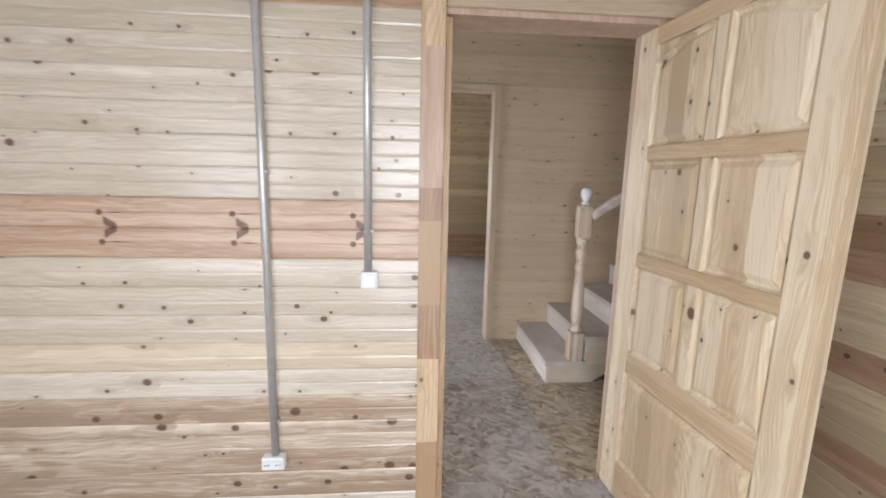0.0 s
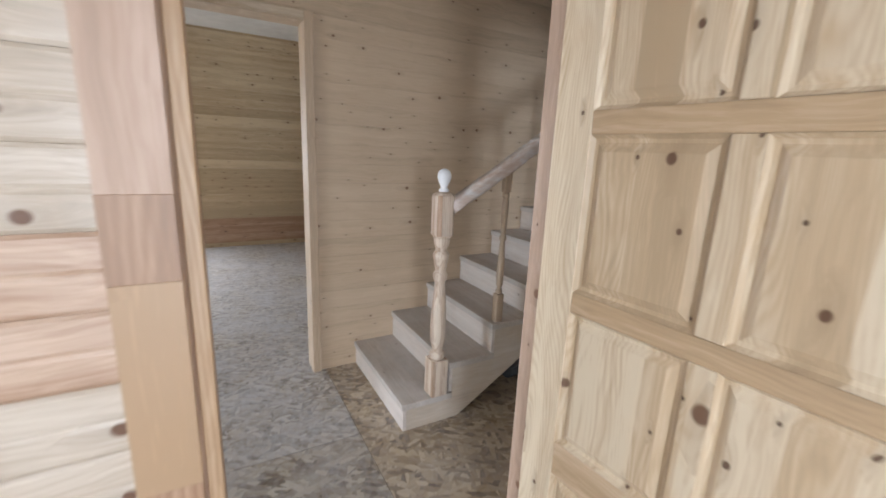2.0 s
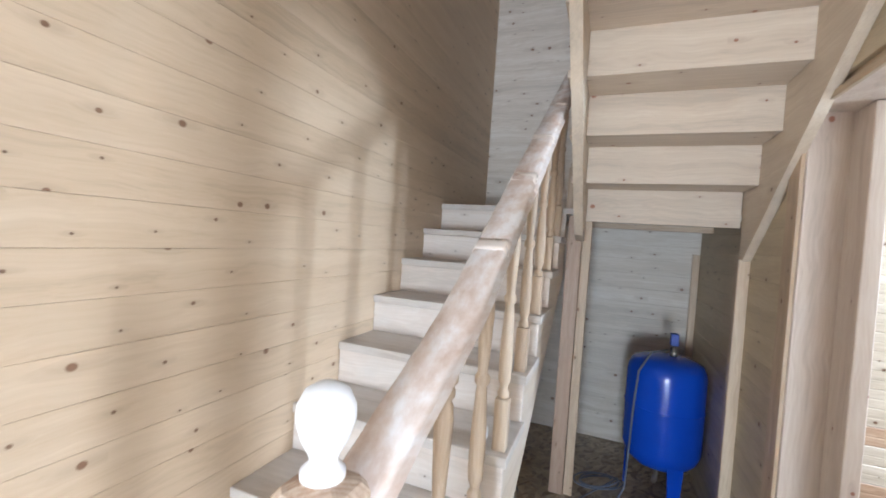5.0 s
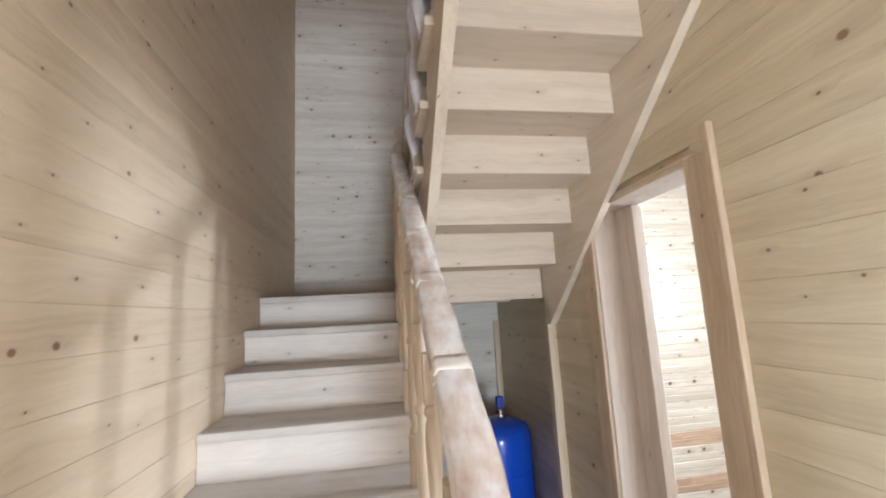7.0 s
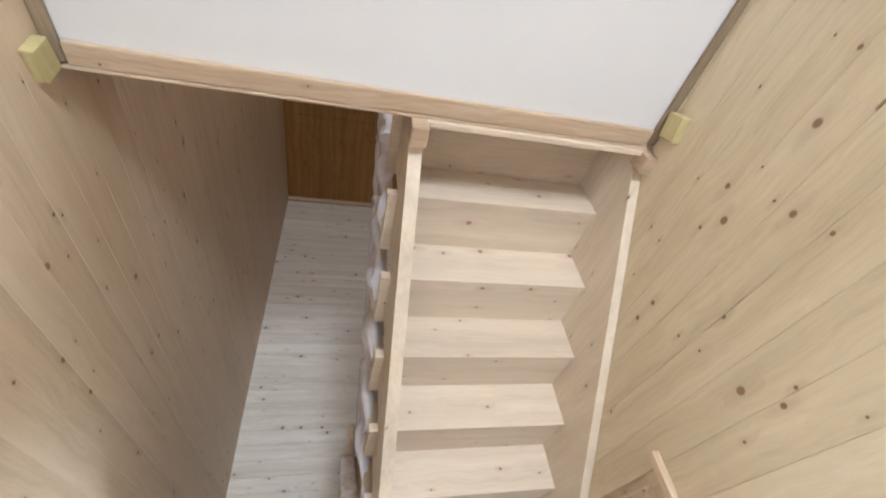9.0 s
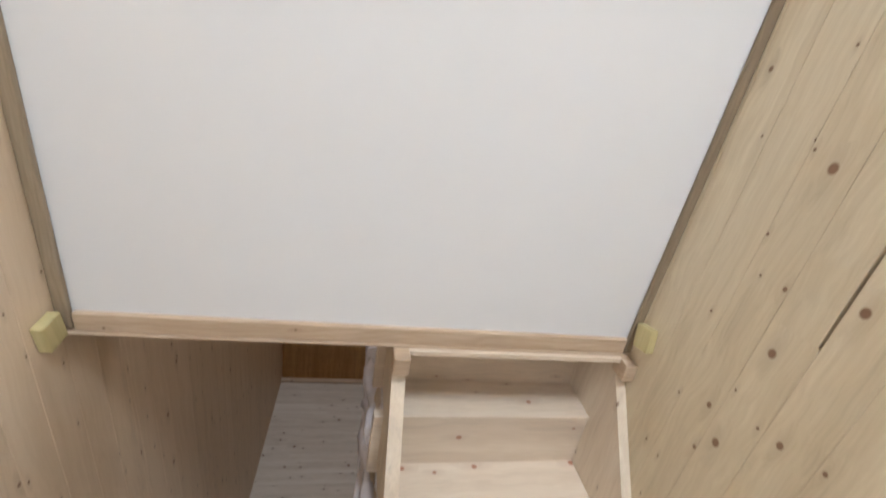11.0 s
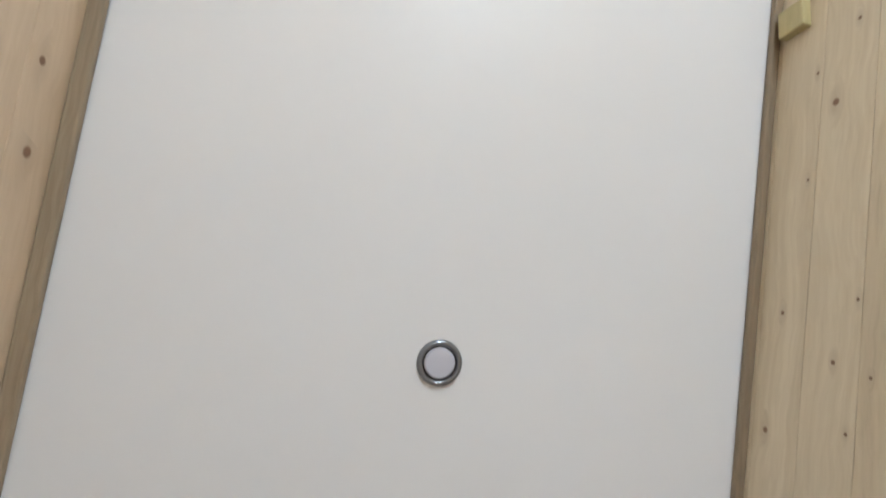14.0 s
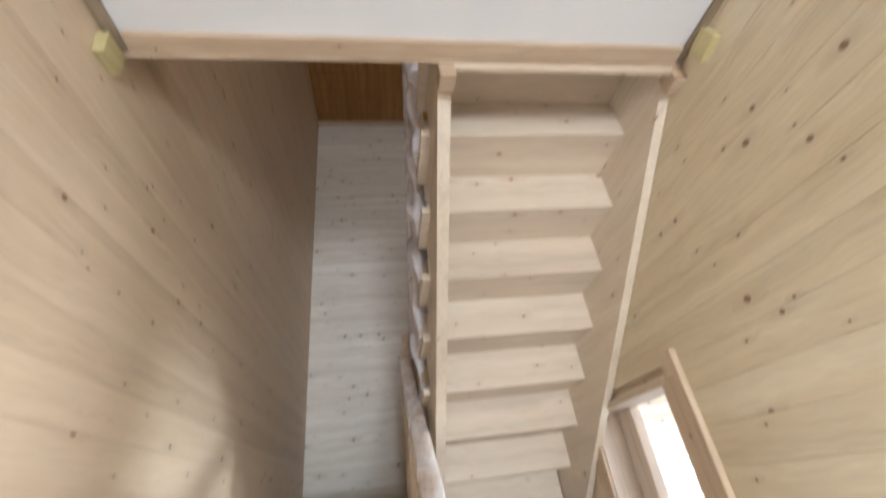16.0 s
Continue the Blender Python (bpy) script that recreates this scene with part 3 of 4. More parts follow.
d1 = lining("door_frame_1", -0.61, 0.228, 1.965, ROOM_N - 0.012, HALL_S + 0.008, "pinkish pine door frame to the first room", 0.08, wood_pink)
part("inner_jamb", bm_box(-0.5795, -0.556, ROOM_N + 0.0, HALL_S + 0.009, 0, 1.93, bevel=0.003), wood_post, d1)
for lo, hi in ((0.0, 0.30), (0.30, 0.66), (0.66, 0.88), (0.88, 1.21), (1.21, 1.33), (1.33, 1.82), (1.82, 2.5)):
    block_wood = wood_post_dark if lo in (0.66, 1.21) else wood_pink if lo == 1.33 else wood_post
    part("post_block", bm_box(-0.668, -0.583, ROOM_N - 0.035, ROOM_N - 0.002, lo, hi, bevel=0.001), block_wood, d1, "finger-jointed pine block")
part("head_board", bm_box(-0.58, 0.36, ROOM_N - 0.03, ROOM_N - 0.002, 1.955, 2.08, bevel=0.004), wood_x, d1)
d2 = lining("door_frame_2", 1.24, 1.90, 2.045, ROOM_N - 0.012, HALL_S + 0.004, "pine door frame to the bright side room", 0.08, jamb_pale)
part("casing", bm_box(1.165, 1.262, HALL_S + 0.001, HALL_S + 0.016, 0, 2.03, bevel=0.003), wood_z, d2)
part("casing_edge", bm_box(1.135, 1.163, HALL_S + 0.001, HALL_S + 0.026, 0, 2.11, bevel=0.004), wood_z, d2)
part("casing", bm_box(1.885, 1.985, HALL_S + 0.001, HALL_S + 0.016, 0, 2.03, bevel=0.003), wood_z, d2)
part("casing_head", bm_box(1.264, 1.883, HALL_S + 0.001, HALL_S + 0.014, 2.012, 2.036, bevel=0.003), wood_x, d2)
part("stop", bm_box(1.74, 1.868, ROOM_N - 0.02, ROOM_N + 0.03, 0, 2.012, bevel=0.004), jamb_pale, d2)
d3 = lining("door_frame_3", -1.10, -0.02, 2.075, -0.012, 0.132, "pine door frame to the far room", 0.08, wood_z)
part("casing", bm_box(-0.05, 0.0, -0.022, -0.001, 0, 2.095, bevel=0.004), wood_z, d3)
part("casing", bm_box(-1.175, -1.085, -0.022, -0.001, 0, 2.095, bevel=0.004), wood_z, d3)
part("casing_head", bm_box(-1.085, -0.05, -0.020, -0.001, 2.045, 2.094, bevel=0.004), wood_x, d3)


# ---------------------------------------------------------------- panelled door
def panel_door():
    """Built closed along local y, then stood open on its hinge."""
    w, h, t = 0.815, 1.915, 0.038
    d = thing("panel_door", (0, 0, 0), "open unpainted pine door with seven raised panels", "door")
    st = 0.105
    rows = [(0.165, 0.572), (0.668, 1.026), (1.077, 1.438), (1.490, 1.853)]
    part("stile", bm_box(0, t, -st, 0, 0, h, bevel=0.003), door_z, d)
    part("stile", bm_box(0, t, -w, -w + st, 0, h, bevel=0.003), door_z, d)
    edges = [0.0] + [v for r in rows for v in r] + [h]
    for lo, hi in zip(edges[::2], edges[1::2]):
        part("rail", bm_box(0.0005, t - 0.0005, -w + st, -st, lo, hi, bevel=0.004), door_y, d)
    for i, (lo, hi) in enumerate(rows):
        if i:
            part("mullion", bm_box(0.001, t - 0.001, -w / 2 - 0.026, -w / 2 + 0.026, lo, hi, bevel=0.004), door_z, d)
        spans = [(-w + st, -st)] if i == 0 else [(-w + st, -w / 2 - 0.026), (-w / 2 + 0.026, -st)]
        for a, b in spans:
            bm = bmesh.new()
            rings = []
            for inset, depth in ((0.0, 0.002), (0.008, 0.011), (0.016, 0.013), (0.034, 0.004), (0.036, 0.0035)):
                ring = []
                top = hi - inset
                n = 7 if i == 3 else 2
                pts = [(a + inset, lo + inset), (b - inset, lo + inset)]
                for k in range(n):
                    f = k / (n - 1)
                    y = (b - inset) + f * ((a + inset) - (b - inset))
                    rise = 0.0
                    if i == 3:
                        q = f if a > -w / 2 else 1 - f
                        rise = 0.062 * math.sin(q * math.pi / 2) - 0.062
                    pts.append((y, top + rise))
                ring = [bm.verts.new((depth, y, z)) for y, z in pts]
                rings.append(ring)
            for r0, r1 in zip(rings, rings[1:]):
                m = len(r0)
                for k in range(m):
                    bm.faces.new((r0[k], r0[(k + 1) % m], r1[(k + 1) % m], r1[k]))
            bm.faces.new(rings[-1])
            box(bm, 0.014, t - 0.008, a, b, lo, hi)
            bmesh.ops.recalc_face_normals(bm, faces=bm.faces)
            part("panel", bm, door_z, d)
    for z in (0.25, 1.62):
        part("hinge", lathe(bmesh.new(), [(0.007, z), (0.007, z + 0.09)], t + 0.004, 0.004, 10), steel, d)
    d.matrix_basis = pose(0.185, -1.715, 0.012, 0, 0, 5)
    return d


panel_door()


# ---------------------------------------------------------------- conduits and sockets
def conduit(x, z0, z1, label):
    c = thing("conduit", (x, ROOM_N - 0.02, z0), label, "conduit")
    part("pipe", tube(bmesh.new(), [(x - 0.004, ROOM_N - 0.016, z0), (x, ROOM_N - 0.016, (z0 + z1) / 2), (x + 0.006, ROOM_N - 0.016, z1)], 0.0145, 14), steel, c)
    for z in (z0 + 0.15, (z0 + z1) / 2, z1 - 0.5):
        part("clip", bm_box(x - 0.018, x + 0.018, ROOM_N - 0.024, ROOM_N - 0.001, z, z + 0.012, bevel=0.003), steel, c)
    return c


conduit(-1.232, 0.24, 2.5, "galvanised conduit on the board wall down to the socket")
conduit(-0.856, 1.01, 2.5, "galvanised conduit on the board wall down to the switch")
sw = thing("light_switch", (-0.853, ROOM_N - 0.02, 0.95), "white surface-mounted light switch on the board wall", "switch")
part("box", bm_box(-0.886, -0.821, ROOM_N - 0.032, ROOM_N - 0.001, 0.945, 1.01, bevel=0.008), plastic, sw)
part("rocker", bm_box(-0.878, -0.829, ROOM_N - 0.044, ROOM_N - 0.033, 0.953, 1.002, bevel=0.006), plastic, sw)
so = thing("wall_socket", (-1.24, ROOM_N - 0.02, 0.2), "white double wall socket on the board wall", "socket")
part("box", bm_box(-1.285, -1.195, ROOM_N - 0.042, ROOM_N - 0.001, 0.195, 0.25, bevel=0.008), plastic, so)
for sx in (-1.262, -1.218):
    bm = lathe(bmesh.new(), [(0.017, 0), (0.015, 0.004), (0.014, 0.001)], seg=18)
    ob = part("outlet", bm, plastic, so)
    ob.matrix_basis = pose(sx + 1.24, -0.0235, 0.0225, 90)
    for dx in (-0.006, 0.006):
        bm = lathe(bmesh.new(), [(0.0025, 0.0), (0.0025, 0.0065)], seg=8)
        ob = part("pin_hole", bm, dark, so)
        ob.matrix_basis = pose(sx + 1.24 + dx, -0.0235, 0.0225, 90)
for ob in so.children:
    if ob.name.startswith(("outlet", "pin_hole")):
        ob.matrix_parent_inverse = Matrix()

# ---------------------------------------------------------------- lower flight
RUN, RISE, X1, Z1 = 0.2615, 0.1735, 0.217, 0.157
SIDE = -0.80
lower = thing("lower_stair", (1.4, -0.4, 0), "unfinished dusty pine stair flight with closed risers", "staircase")


def nose(k):
    return X1 + RUN * (k - 1)


def level(k):
    return Z1 + RISE * (k - 1)


for k in range(1, 10):
    xn, z = nose(k), level(k)
    part("tread", bm_box(xn, nose(k + 1) + 0.028, SIDE, -0.001, z - 0.034, z, bevel=0.005), tread_y, lower)
for k in range(1, 11):
    low = 0.0 if k == 1 else level(k - 1)
    part("riser", bm_box(nose(k) + 0.012, nose(k) + 0.030, SIDE + 0.012, -0.002, low + 0.001, level(k) - 0.035, bevel=0.001), stair_y, lower)


def saw(k0, k1):
    pts = []
    for k in range(k0, k1 + 1):
        low = 0.0 if k == 1 else level(k - 1) - 0.035
        pts += [(nose(k) + 0.031, low), (nose(k) + 0.031, level(k) - 0.035)]
    return pts


edge = saw(1, 10)
under = [(2.58, 1.34), (0.55, 0.0)]
bm = prism(bmesh.new(), edge + [(2.64, level(10) - 0.035), (2.64, 1.30)] + under[1:], SIDE + 0.012, SIDE + 0.052)
part("stringer", bm, stair_x, lower)
bm = prism(bmesh.new(), edge + [(2.64, level(10) - 0.035), (2.64, 1.30)] + under[1:], -0.045, -0.004)
part("stringer", bm, stair_x, lower)

BALUSTER = [(0.012, 0.0), (0.018, 0.004), (0.018, 0.018), (0.012, 0.026), (0.012, 0.034), (0.0185, 0.048), (0.0205, 0.10), (0.019, 0.17), (0.014, 0.25), (0.0125, 0.262),
            (0.019, 0.27), (0.019, 0.284), (0.0125, 0.292), (0.0145, 0.32), (0.018, 0.39), (0.0195, 0.43), (0.017, 0.455), (0.012, 0.464), (0.019, 0.472), (0.019, 0.484), (0.013, 0.492)]


def baluster_bm(x, y, z0, height, seg=14):
    """Square foot and head with a turned middle."""
    bm = bmesh.new()
    foot, head = 0.16, 0.11
    box(bm, x - 0.021, x + 0.021, y - 0.021, y + 0.021, z0, z0 + foot, bevel=0.003)
    box(bm, x - 0.019, x + 0.019, y - 0.019, y + 0.019, z0 + height - head, z0 + height, bevel=0.003)
    mid = height - foot - head
    lathe(bm, [(r, z0 + foot + z / 0.492 * mid) for r, z in BALUSTER], x, y, seg)
    return bm


RAIL_Y = -0.766


def rail_z(x):
    return 1.165 + 0.662 * (x - 0.5)


for k in range(3, 10):
    x = nose(k) + 0.05
    part("baluster", baluster_bm(x, RAIL_Y, level(k) + 0.001, rail_z(x) - 0.035 - level(k)), wood_turned, lower)


def newel_bm(x, y, z0, block, shaft, boxh):
    bm = bmesh.new()
    box(bm, x - 0.045, x + 0.045, y - 0.045, y + 0.045, z0, z0 + block, bevel=0.005)
    a = z0 + block
    s = shaft
    prof = [(0.030, 0), (0.040, 0.01), (0.040, 0.03), (0.027, 0.045), (0.030, 0.06), (0.039, 0.10), (0.041, 0.16), (0.036, 0.26), (0.028, 0.36), (0.026, 0.385), (0.036, 0.40), (0.036, 0.42), (0.026, 0.435),
            (0.030, 0.46), (0.040, 0.50), (0.041, 0.515), (0.028, 0.53), (0.028, 0.545), (0.038, 0.56), (0.040, 0.585), (0.032, 0.60)]
    lathe(bm, [(r, a + z / 0.60 * s) for r, z in prof], x, y, 22)
    b = a + s
    oct_ = [(0.045, -0.030), (0.045, 0.030), (0.030, 0.045), (-0.030, 0.045), (-0.045, 0.030), (-0.045, -0.030), (-0.030, -0.045), (0.030, -0.045)]
    rings = []
    for sc, z in ((0.72, b - 0.012), (1.0, b + 0.004), (1.0, b + boxh - 0.004), (0.8, b + boxh + 0.008), (0.45, b + boxh + 0.014)):
        rings.append([bm.verts.new((x + sc * p, y + sc * q, z)) for p, q in oct_])
    for r0, r1 in zip(rings, rings[1:]):
        for i in range(8):
            bm.faces.new((r0[i], r0[(i + 1) % 8], r1[(i + 1) % 8], r1[i]))
    bm.faces.new(rings[0][::-1])
    bm.faces.new(rings[-1])
    return bm


def finial_bm(x, y, z, s=1.0):
    prof = [(0.016, 0), (0.028, 0.006), (0.028, 0.014), (0.017, 0.024), (0.019, 0.034), (0.030, 0.055), (0.037, 0.078), (0.036, 0.095), (0.028, 0.112), (0.014, 0.121), (0.002, 0.124)]
    return lathe(bmesh.new(), [(r * s, z + h * s) for r, h in prof], x, y, 20)


nw = part("newel", newel_bm(0.425, RAIL_Y + 0.005, Z1 + 0.001, 0.20, 0.65, 0.195), newel_wood, lower)
part("finial", finial_bm(0.425, RAIL_Y + 0.005, 1.215, 0.9), white_film, nw, "round finial wrapped in white film")


def rail_bm(p0, p1, w=0.031, h=0.036, n=26, wob=0.0016, lean=0.0):
    """A moulded handrail, its wrapping slightly uneven."""
    bm = bmesh.new()
    a, b = Vector(p0), Vector(p1)
    d = (b - a).normalized()
    side = Vector((0, 1, 0)).cross(d).normalized()
    sec = [(-0.8, -1), (0.8, -1), (1.0, -0.55), (0.86, -0.1), (1.05, 0.3), (0.85, 0.75), (0.4, 1.0), (-0.4, 1.0), (-0.85, 0.75), (-1.05, 0.3), (-0.86, -0.1), (-1.0, -0.55)]
    rings = []
    for i in range(n + 1):
        c = a.lerp(b, i / n) - Vector((0, lean * min(1.0, 7.0 * i / n), 0))
        rings.append([bm.verts.new(c + Vector((0, 1, 0)) * (w * u + random.uniform(-wob, wob)) - side * (h * v + random.uniform(-wob, wob)) * -1) for u, v in sec])
    m = len(sec)
    for r0, r1 in zip(rings, rings[1:]):
        for i in range(m):
            f = bm.faces.new((r0[i], r0[(i + 1) % m], r1[(i + 1) % m], r1[i]))
            f.smooth = True
    bm.faces.new(rings[0][::-1])
    bm.faces.new(rings[-1])
    bmesh.ops.recalc_face_normals(bm, faces=bm.faces)
    return bm


part("handrail", rail_bm((0.462, RAIL_Y, rail_z(0.462)), (2.64, RAIL_Y, rail_z(2.64)), w=0.039, h=0.031, n=60, lean=0.030), film, lower, "handrail wrapped in wrinkled clear film")

for k, x in enumerate((0.93, 1.22, 1.50, 1.83)):
    x1 = x + 0.035 + 0.012 * (k % 2)
    part("film_band", rail_bm((x, RAIL_Y - 0.0295, rail_z(x)), (x1, RAIL_Y - 0.0295, rail_z(x1)), w=0.0395, h=0.0315, n=3, wob=0.0012), film_band, lower, "doubled band of milky film")

# a small white tube left on a tread
tube_x, tube_y, tube_z = nose(5) + 0.108, RAIL_Y + 0.015, level(5) + 0.0012
small_tube = thing("plastic_tube", (tube_x, tube_y, tube_z), "small white plastic tube with dark lid on a stair tread", "tube")
part("body", lathe(bmesh.new(), [(0.012, tube_z), (0.0135, tube_z + 0.002), (0.0135, tube_z + 0.040), (0.012, tube_z + 0.042)], tube_x, tube_y, 18), plastic, small_tube)
part("lid", lathe(bmesh.new(), [(0.0125, tube_z + 0.0425), (0.0125, tube_z + 0.050), (0.010, tube_z + 0.052)], tube_x, tube_y, 18), pipe_grey, small_tube, "dark grey lid")

# ---------------------------------------------------------------- landing
LAND = level(10)
landing = thing("stair_landing", (3.0, -0.8, 0), "pine stair landing on posts over the pump corner", "landing")
part("deck", bm_box(nose(10), END - 0.001, HALL_S + 0.001, -0.001, LAND - 0.035, LAND, bevel=0.004), tread_y, landing)
part("joist", bm_box(3.2, 3.25, HALL_S + 0.002, -0.003, LAND - 0.075, LAND - 0.036, bevel=0.003), wood_trimy, landing)
pp = part("post", bm_box(2.655, 2.70, -0.935, -0.885, 0, LAND - 0.036, bevel=0.004), wood_z, landing)
part("post", bm_box(2.64, 2.70, -0.882, -0.80, 0, LAND - 0.036, bevel=0.004), wood_pink, landing)
part("post", bm_box(2.40, 2.46, HALL_S + 0.001, HALL_S + 0.05, 0, 1.49, bevel=0.004), wood_z, landing)
part("newel", newel_bm(2.685, -0.825, LAND + 0.001, 0.25, 0.52, 0.18), wood_turned, landing)
part("finial", finial_bm(2.685, -0.825, LAND + 0.962, 1.0), wood_turned, landing)

# ---------------------------------------------------------------- upper flight
UR, US, UX, UZ = 0.2275, 0.1768, 2.467, 1.640
DROP = -0.212
U0, U1 = -1.622, -0.905
upper = thing("upper_stair", (1.5, -1.25, 1.6), "pale pine upper stair flight seen from below", "staircase")


def ux(k):
    return UX - UR * (k - 1)


def uz(k):
    return UZ + US * (k - 1)


for k in range(1, 9):
    part("riser", bm_box(ux(k), ux(k) + 0.018, U0 + 0.001, U1 - 0.001, uz(k) + 0.0005, uz(k + 1) - 0.0005, bevel=0.001), under_y, upper)
    part("tread", bm_box(ux(k + 1) + 0.0005, ux(k) + 0.045, U0 + 0.001, U1 + 0.075, uz(k + 1), uz(k + 1) + 0.034, bevel=0.005), under_y, upper)
part("header", bm_box(EDGE + 0.012, EDGE + 0.03, U0 + 0.001, U1 - 0.001, CEIL - 0.035, CEIL + 0.12, bevel=0.002), under_y, upper)


def u_line(x, off):
    return UZ + US / UR * (UX - x) + off


plainside = [(2.45, u_line(2.45, DROP)), (EDGE + 0.06, u_line(EDGE + 0.06, DROP)), (EDGE + 0.02, u_line(EDGE + 0.06, DROP)), (EDGE + 0.02, u_line(EDGE + 0.02, 0.25)), (2.45, u_line(2.45, 0.25))]
part("stringer", prism(bmesh.new(), plainside, HALL_S + 0.002, U0), stringer_x, upper)
free = [(2.47, 1.53), (2.30, u_line(2.30, DROP)), (EDGE + 0.06, u_line(EDGE + 0.06, DROP)), (EDGE + 0.02, u_line(EDGE + 0.06, DROP)), (EDGE + 0.02, uz(9) - 0.001)]
for k in range(8, 0, -1):
    free += [(ux(k + 1) + 0.02 if k == 8 else ux(k + 1), uz(k + 1) - 0.001), (ux(k), uz(k + 1) - 0.001)]
free += [(2.47, uz(1) + 0.05)]
part("stringer", prism(bmesh.new(), free, U1, U1 + 0.042), stringer_x, upper)
for y0, y1 in ((HALL_S + 0.001, U0 + 0.004), (U1 - 0.004, U1 + 0.046)):
    part("end_block", bm_box(EDGE + 0.012, EDGE + 0.075, y0, y1, CEIL - 0.075, CEIL - 0.004, bevel=0.006), wood_trimy, upper)
UY = U1 + 0.045
for k in range(1, 9):
    x = ux(k) - 0.03
    part("baluster", baluster_bm(x, UY, uz(k + 1) + 0.035, 0.78), wood_turned, upper)
part("handrail", rail_bm((2.52, UY, u_line(2.52, 0.98)), (EDGE + 0.05, UY, u_line(EDGE + 0.05, 0.98)), n=40, wob=0.006), film_white, upper, "handrail in loose whitish packing film")


def film_sleeve(x, y, z0, z1, seed):
    """Crumpled film hanging round one baluster."""
    rnd = random.Random(seed)
    bm = bmesh.new()
    rings, n, seg = [], 16, 12
    lobes = [(rnd.uniform(0, 6.3), rnd.choice((2, 3, 5)), rnd.uniform(3, 9)) for _ in range(3)]
    for i in range(n + 1):
        z = z0 + (z1 - z0) * i / n
        base = 0.030 + 0.012 * math.sin(i * 0.8 + seed) + rnd.uniform(-0.004, 0.006)
        ring = []
        for k in range(seg):
            a = 2 * math.pi * k / seg
            r = base * (1 + sum(0.16 * math.sin(m * a + p + q * i / n) for p, m, q in lobes))
            ring.append(bm.verts.new((x + r * math.cos(a), y + 0.012 + 0.9 * r * math.sin(a), z)))
        rings.append(ring)
    for a, b in zip(rings, rings[1:]):
        for k in range(seg):
            bm.faces.new((a[k], a[(k + 1) % seg], b[(k + 1) % seg], b[k])).smooth = True
    bm.faces.new(rings[0][::-1])
    bm.faces.new(rings[-1])
    return bm


for k in range(3, 9):
    z0 = uz(k + 1) + 0.036
    part("film_sleeve", film_sleeve(ux(k) - 0.03, UY, z0 + 0.03 * (k % 3), z0 + 0.62 + 0.04 * (k % 2), k), film_white, upper, "crumpled whitish packing film")

# ---------------------------------------------------------------- hall ceiling trims, blocks and downlights
cornice = [("trim_ceiling_1", (WEST, EDGE, HALL_S + 0.001, HALL_S + 0.028, CEIL - 0.017, CEIL - 0.001), strip_x),
           ("trim_ceiling_2", (WEST, EDGE, -0.034, -0.001, CEIL - 0.017, CEIL - 0.001), strip_x),
           ("trim_ceiling_3", (EDGE - 0.053, EDGE + 0.004, HALL_S + 0.031, -0.037, CEIL - 0.018, CEIL - 0.001), wood_trimy)]
for n, b, m in cornice:
    single(n, bm_box(*b, bevel=0.006), m, "brownish pine cornice strip round the white ceiling", "trim", "structure")
single("trim_ceiling_edge", bm_box(EDGE + 0.005, EDGE + 0.012, HALL_S + 0.002, -0.002, CEIL - 0.022, UP, bevel=0.002), wood_trimy, "pine board facing the stairwell edge", "trim", "structure")


def wedge_block(x, y, turn, label):
    bm = box(bmesh.new(), -0.039, 0.039, -0.014, 0.014, -0.033, 0.033, bevel=0.004)
    ob = single("corner_block", bm, crown_wood, label, "wood block", "", "blocks under the ceiling strip")
    ob.matrix_basis = pose(x, y, CEIL - 0.062, 0, turn, 0)
    return ob


wedge_block(0.465, HALL_S + 0.0145, 12, "small yellowish wood block on the wall under the ceiling")
wedge_block(0.535, -0.0145, -8, "small yellowish wood block on the wall under the ceiling")
wedge_block(-1.40, HALL_S + 0.0145, 6, "small yellowish wood block on the wall under the ceiling")


def downlight(x, y):
    d = thing("downlight", (x, y, CEIL), "round recessed ceiling light, grey ring with unlit frosted lens", "ceiling light", "hall downlights")
    ring = [(0.0395, -0.001), (0.0405, -0.006), (0.045, -0.009), (0.051, -0.006), (0.053, -0.0005)]
    bm = bmesh.new()
    rings = []
    for r, z in ring:
        rings.append([bm.verts.new((x + r * math.cos(a), y + r * math.sin(a), CEIL + z)) for a in (2 * math.pi * k / 40 for k in range(40))])
    for a, b in zip(rings, rings[1:]):
        for k in range(40):
            f = bm.faces.new((a[k], b[k], b[(k + 1) % 40], a[(k + 1) % 40]))
            f.smooth = True
    bmesh.ops.recalc_face_normals(bm, faces=bm.faces)
    part("ring", bm, chrome, d, "brushed grey metal ring")
    part("gap", lathe(bmesh.new(), [(0.0405, CEIL - 0.0012), (0.0405, CEIL - 0.0004)], x, y, 40), dark, d)
    part("lens", lathe(bmesh.new(), [(0.0355, CEIL - 0.0012), (0.0355, CEIL - 0.006), (0.032, CEIL - 0.0085)][::-1], x, y, 40), lens_white, d)
    return d


dl = downlight(-0.396, -0.836)
copy_thing(dl, pose(-1.342, -0.836, CEIL))


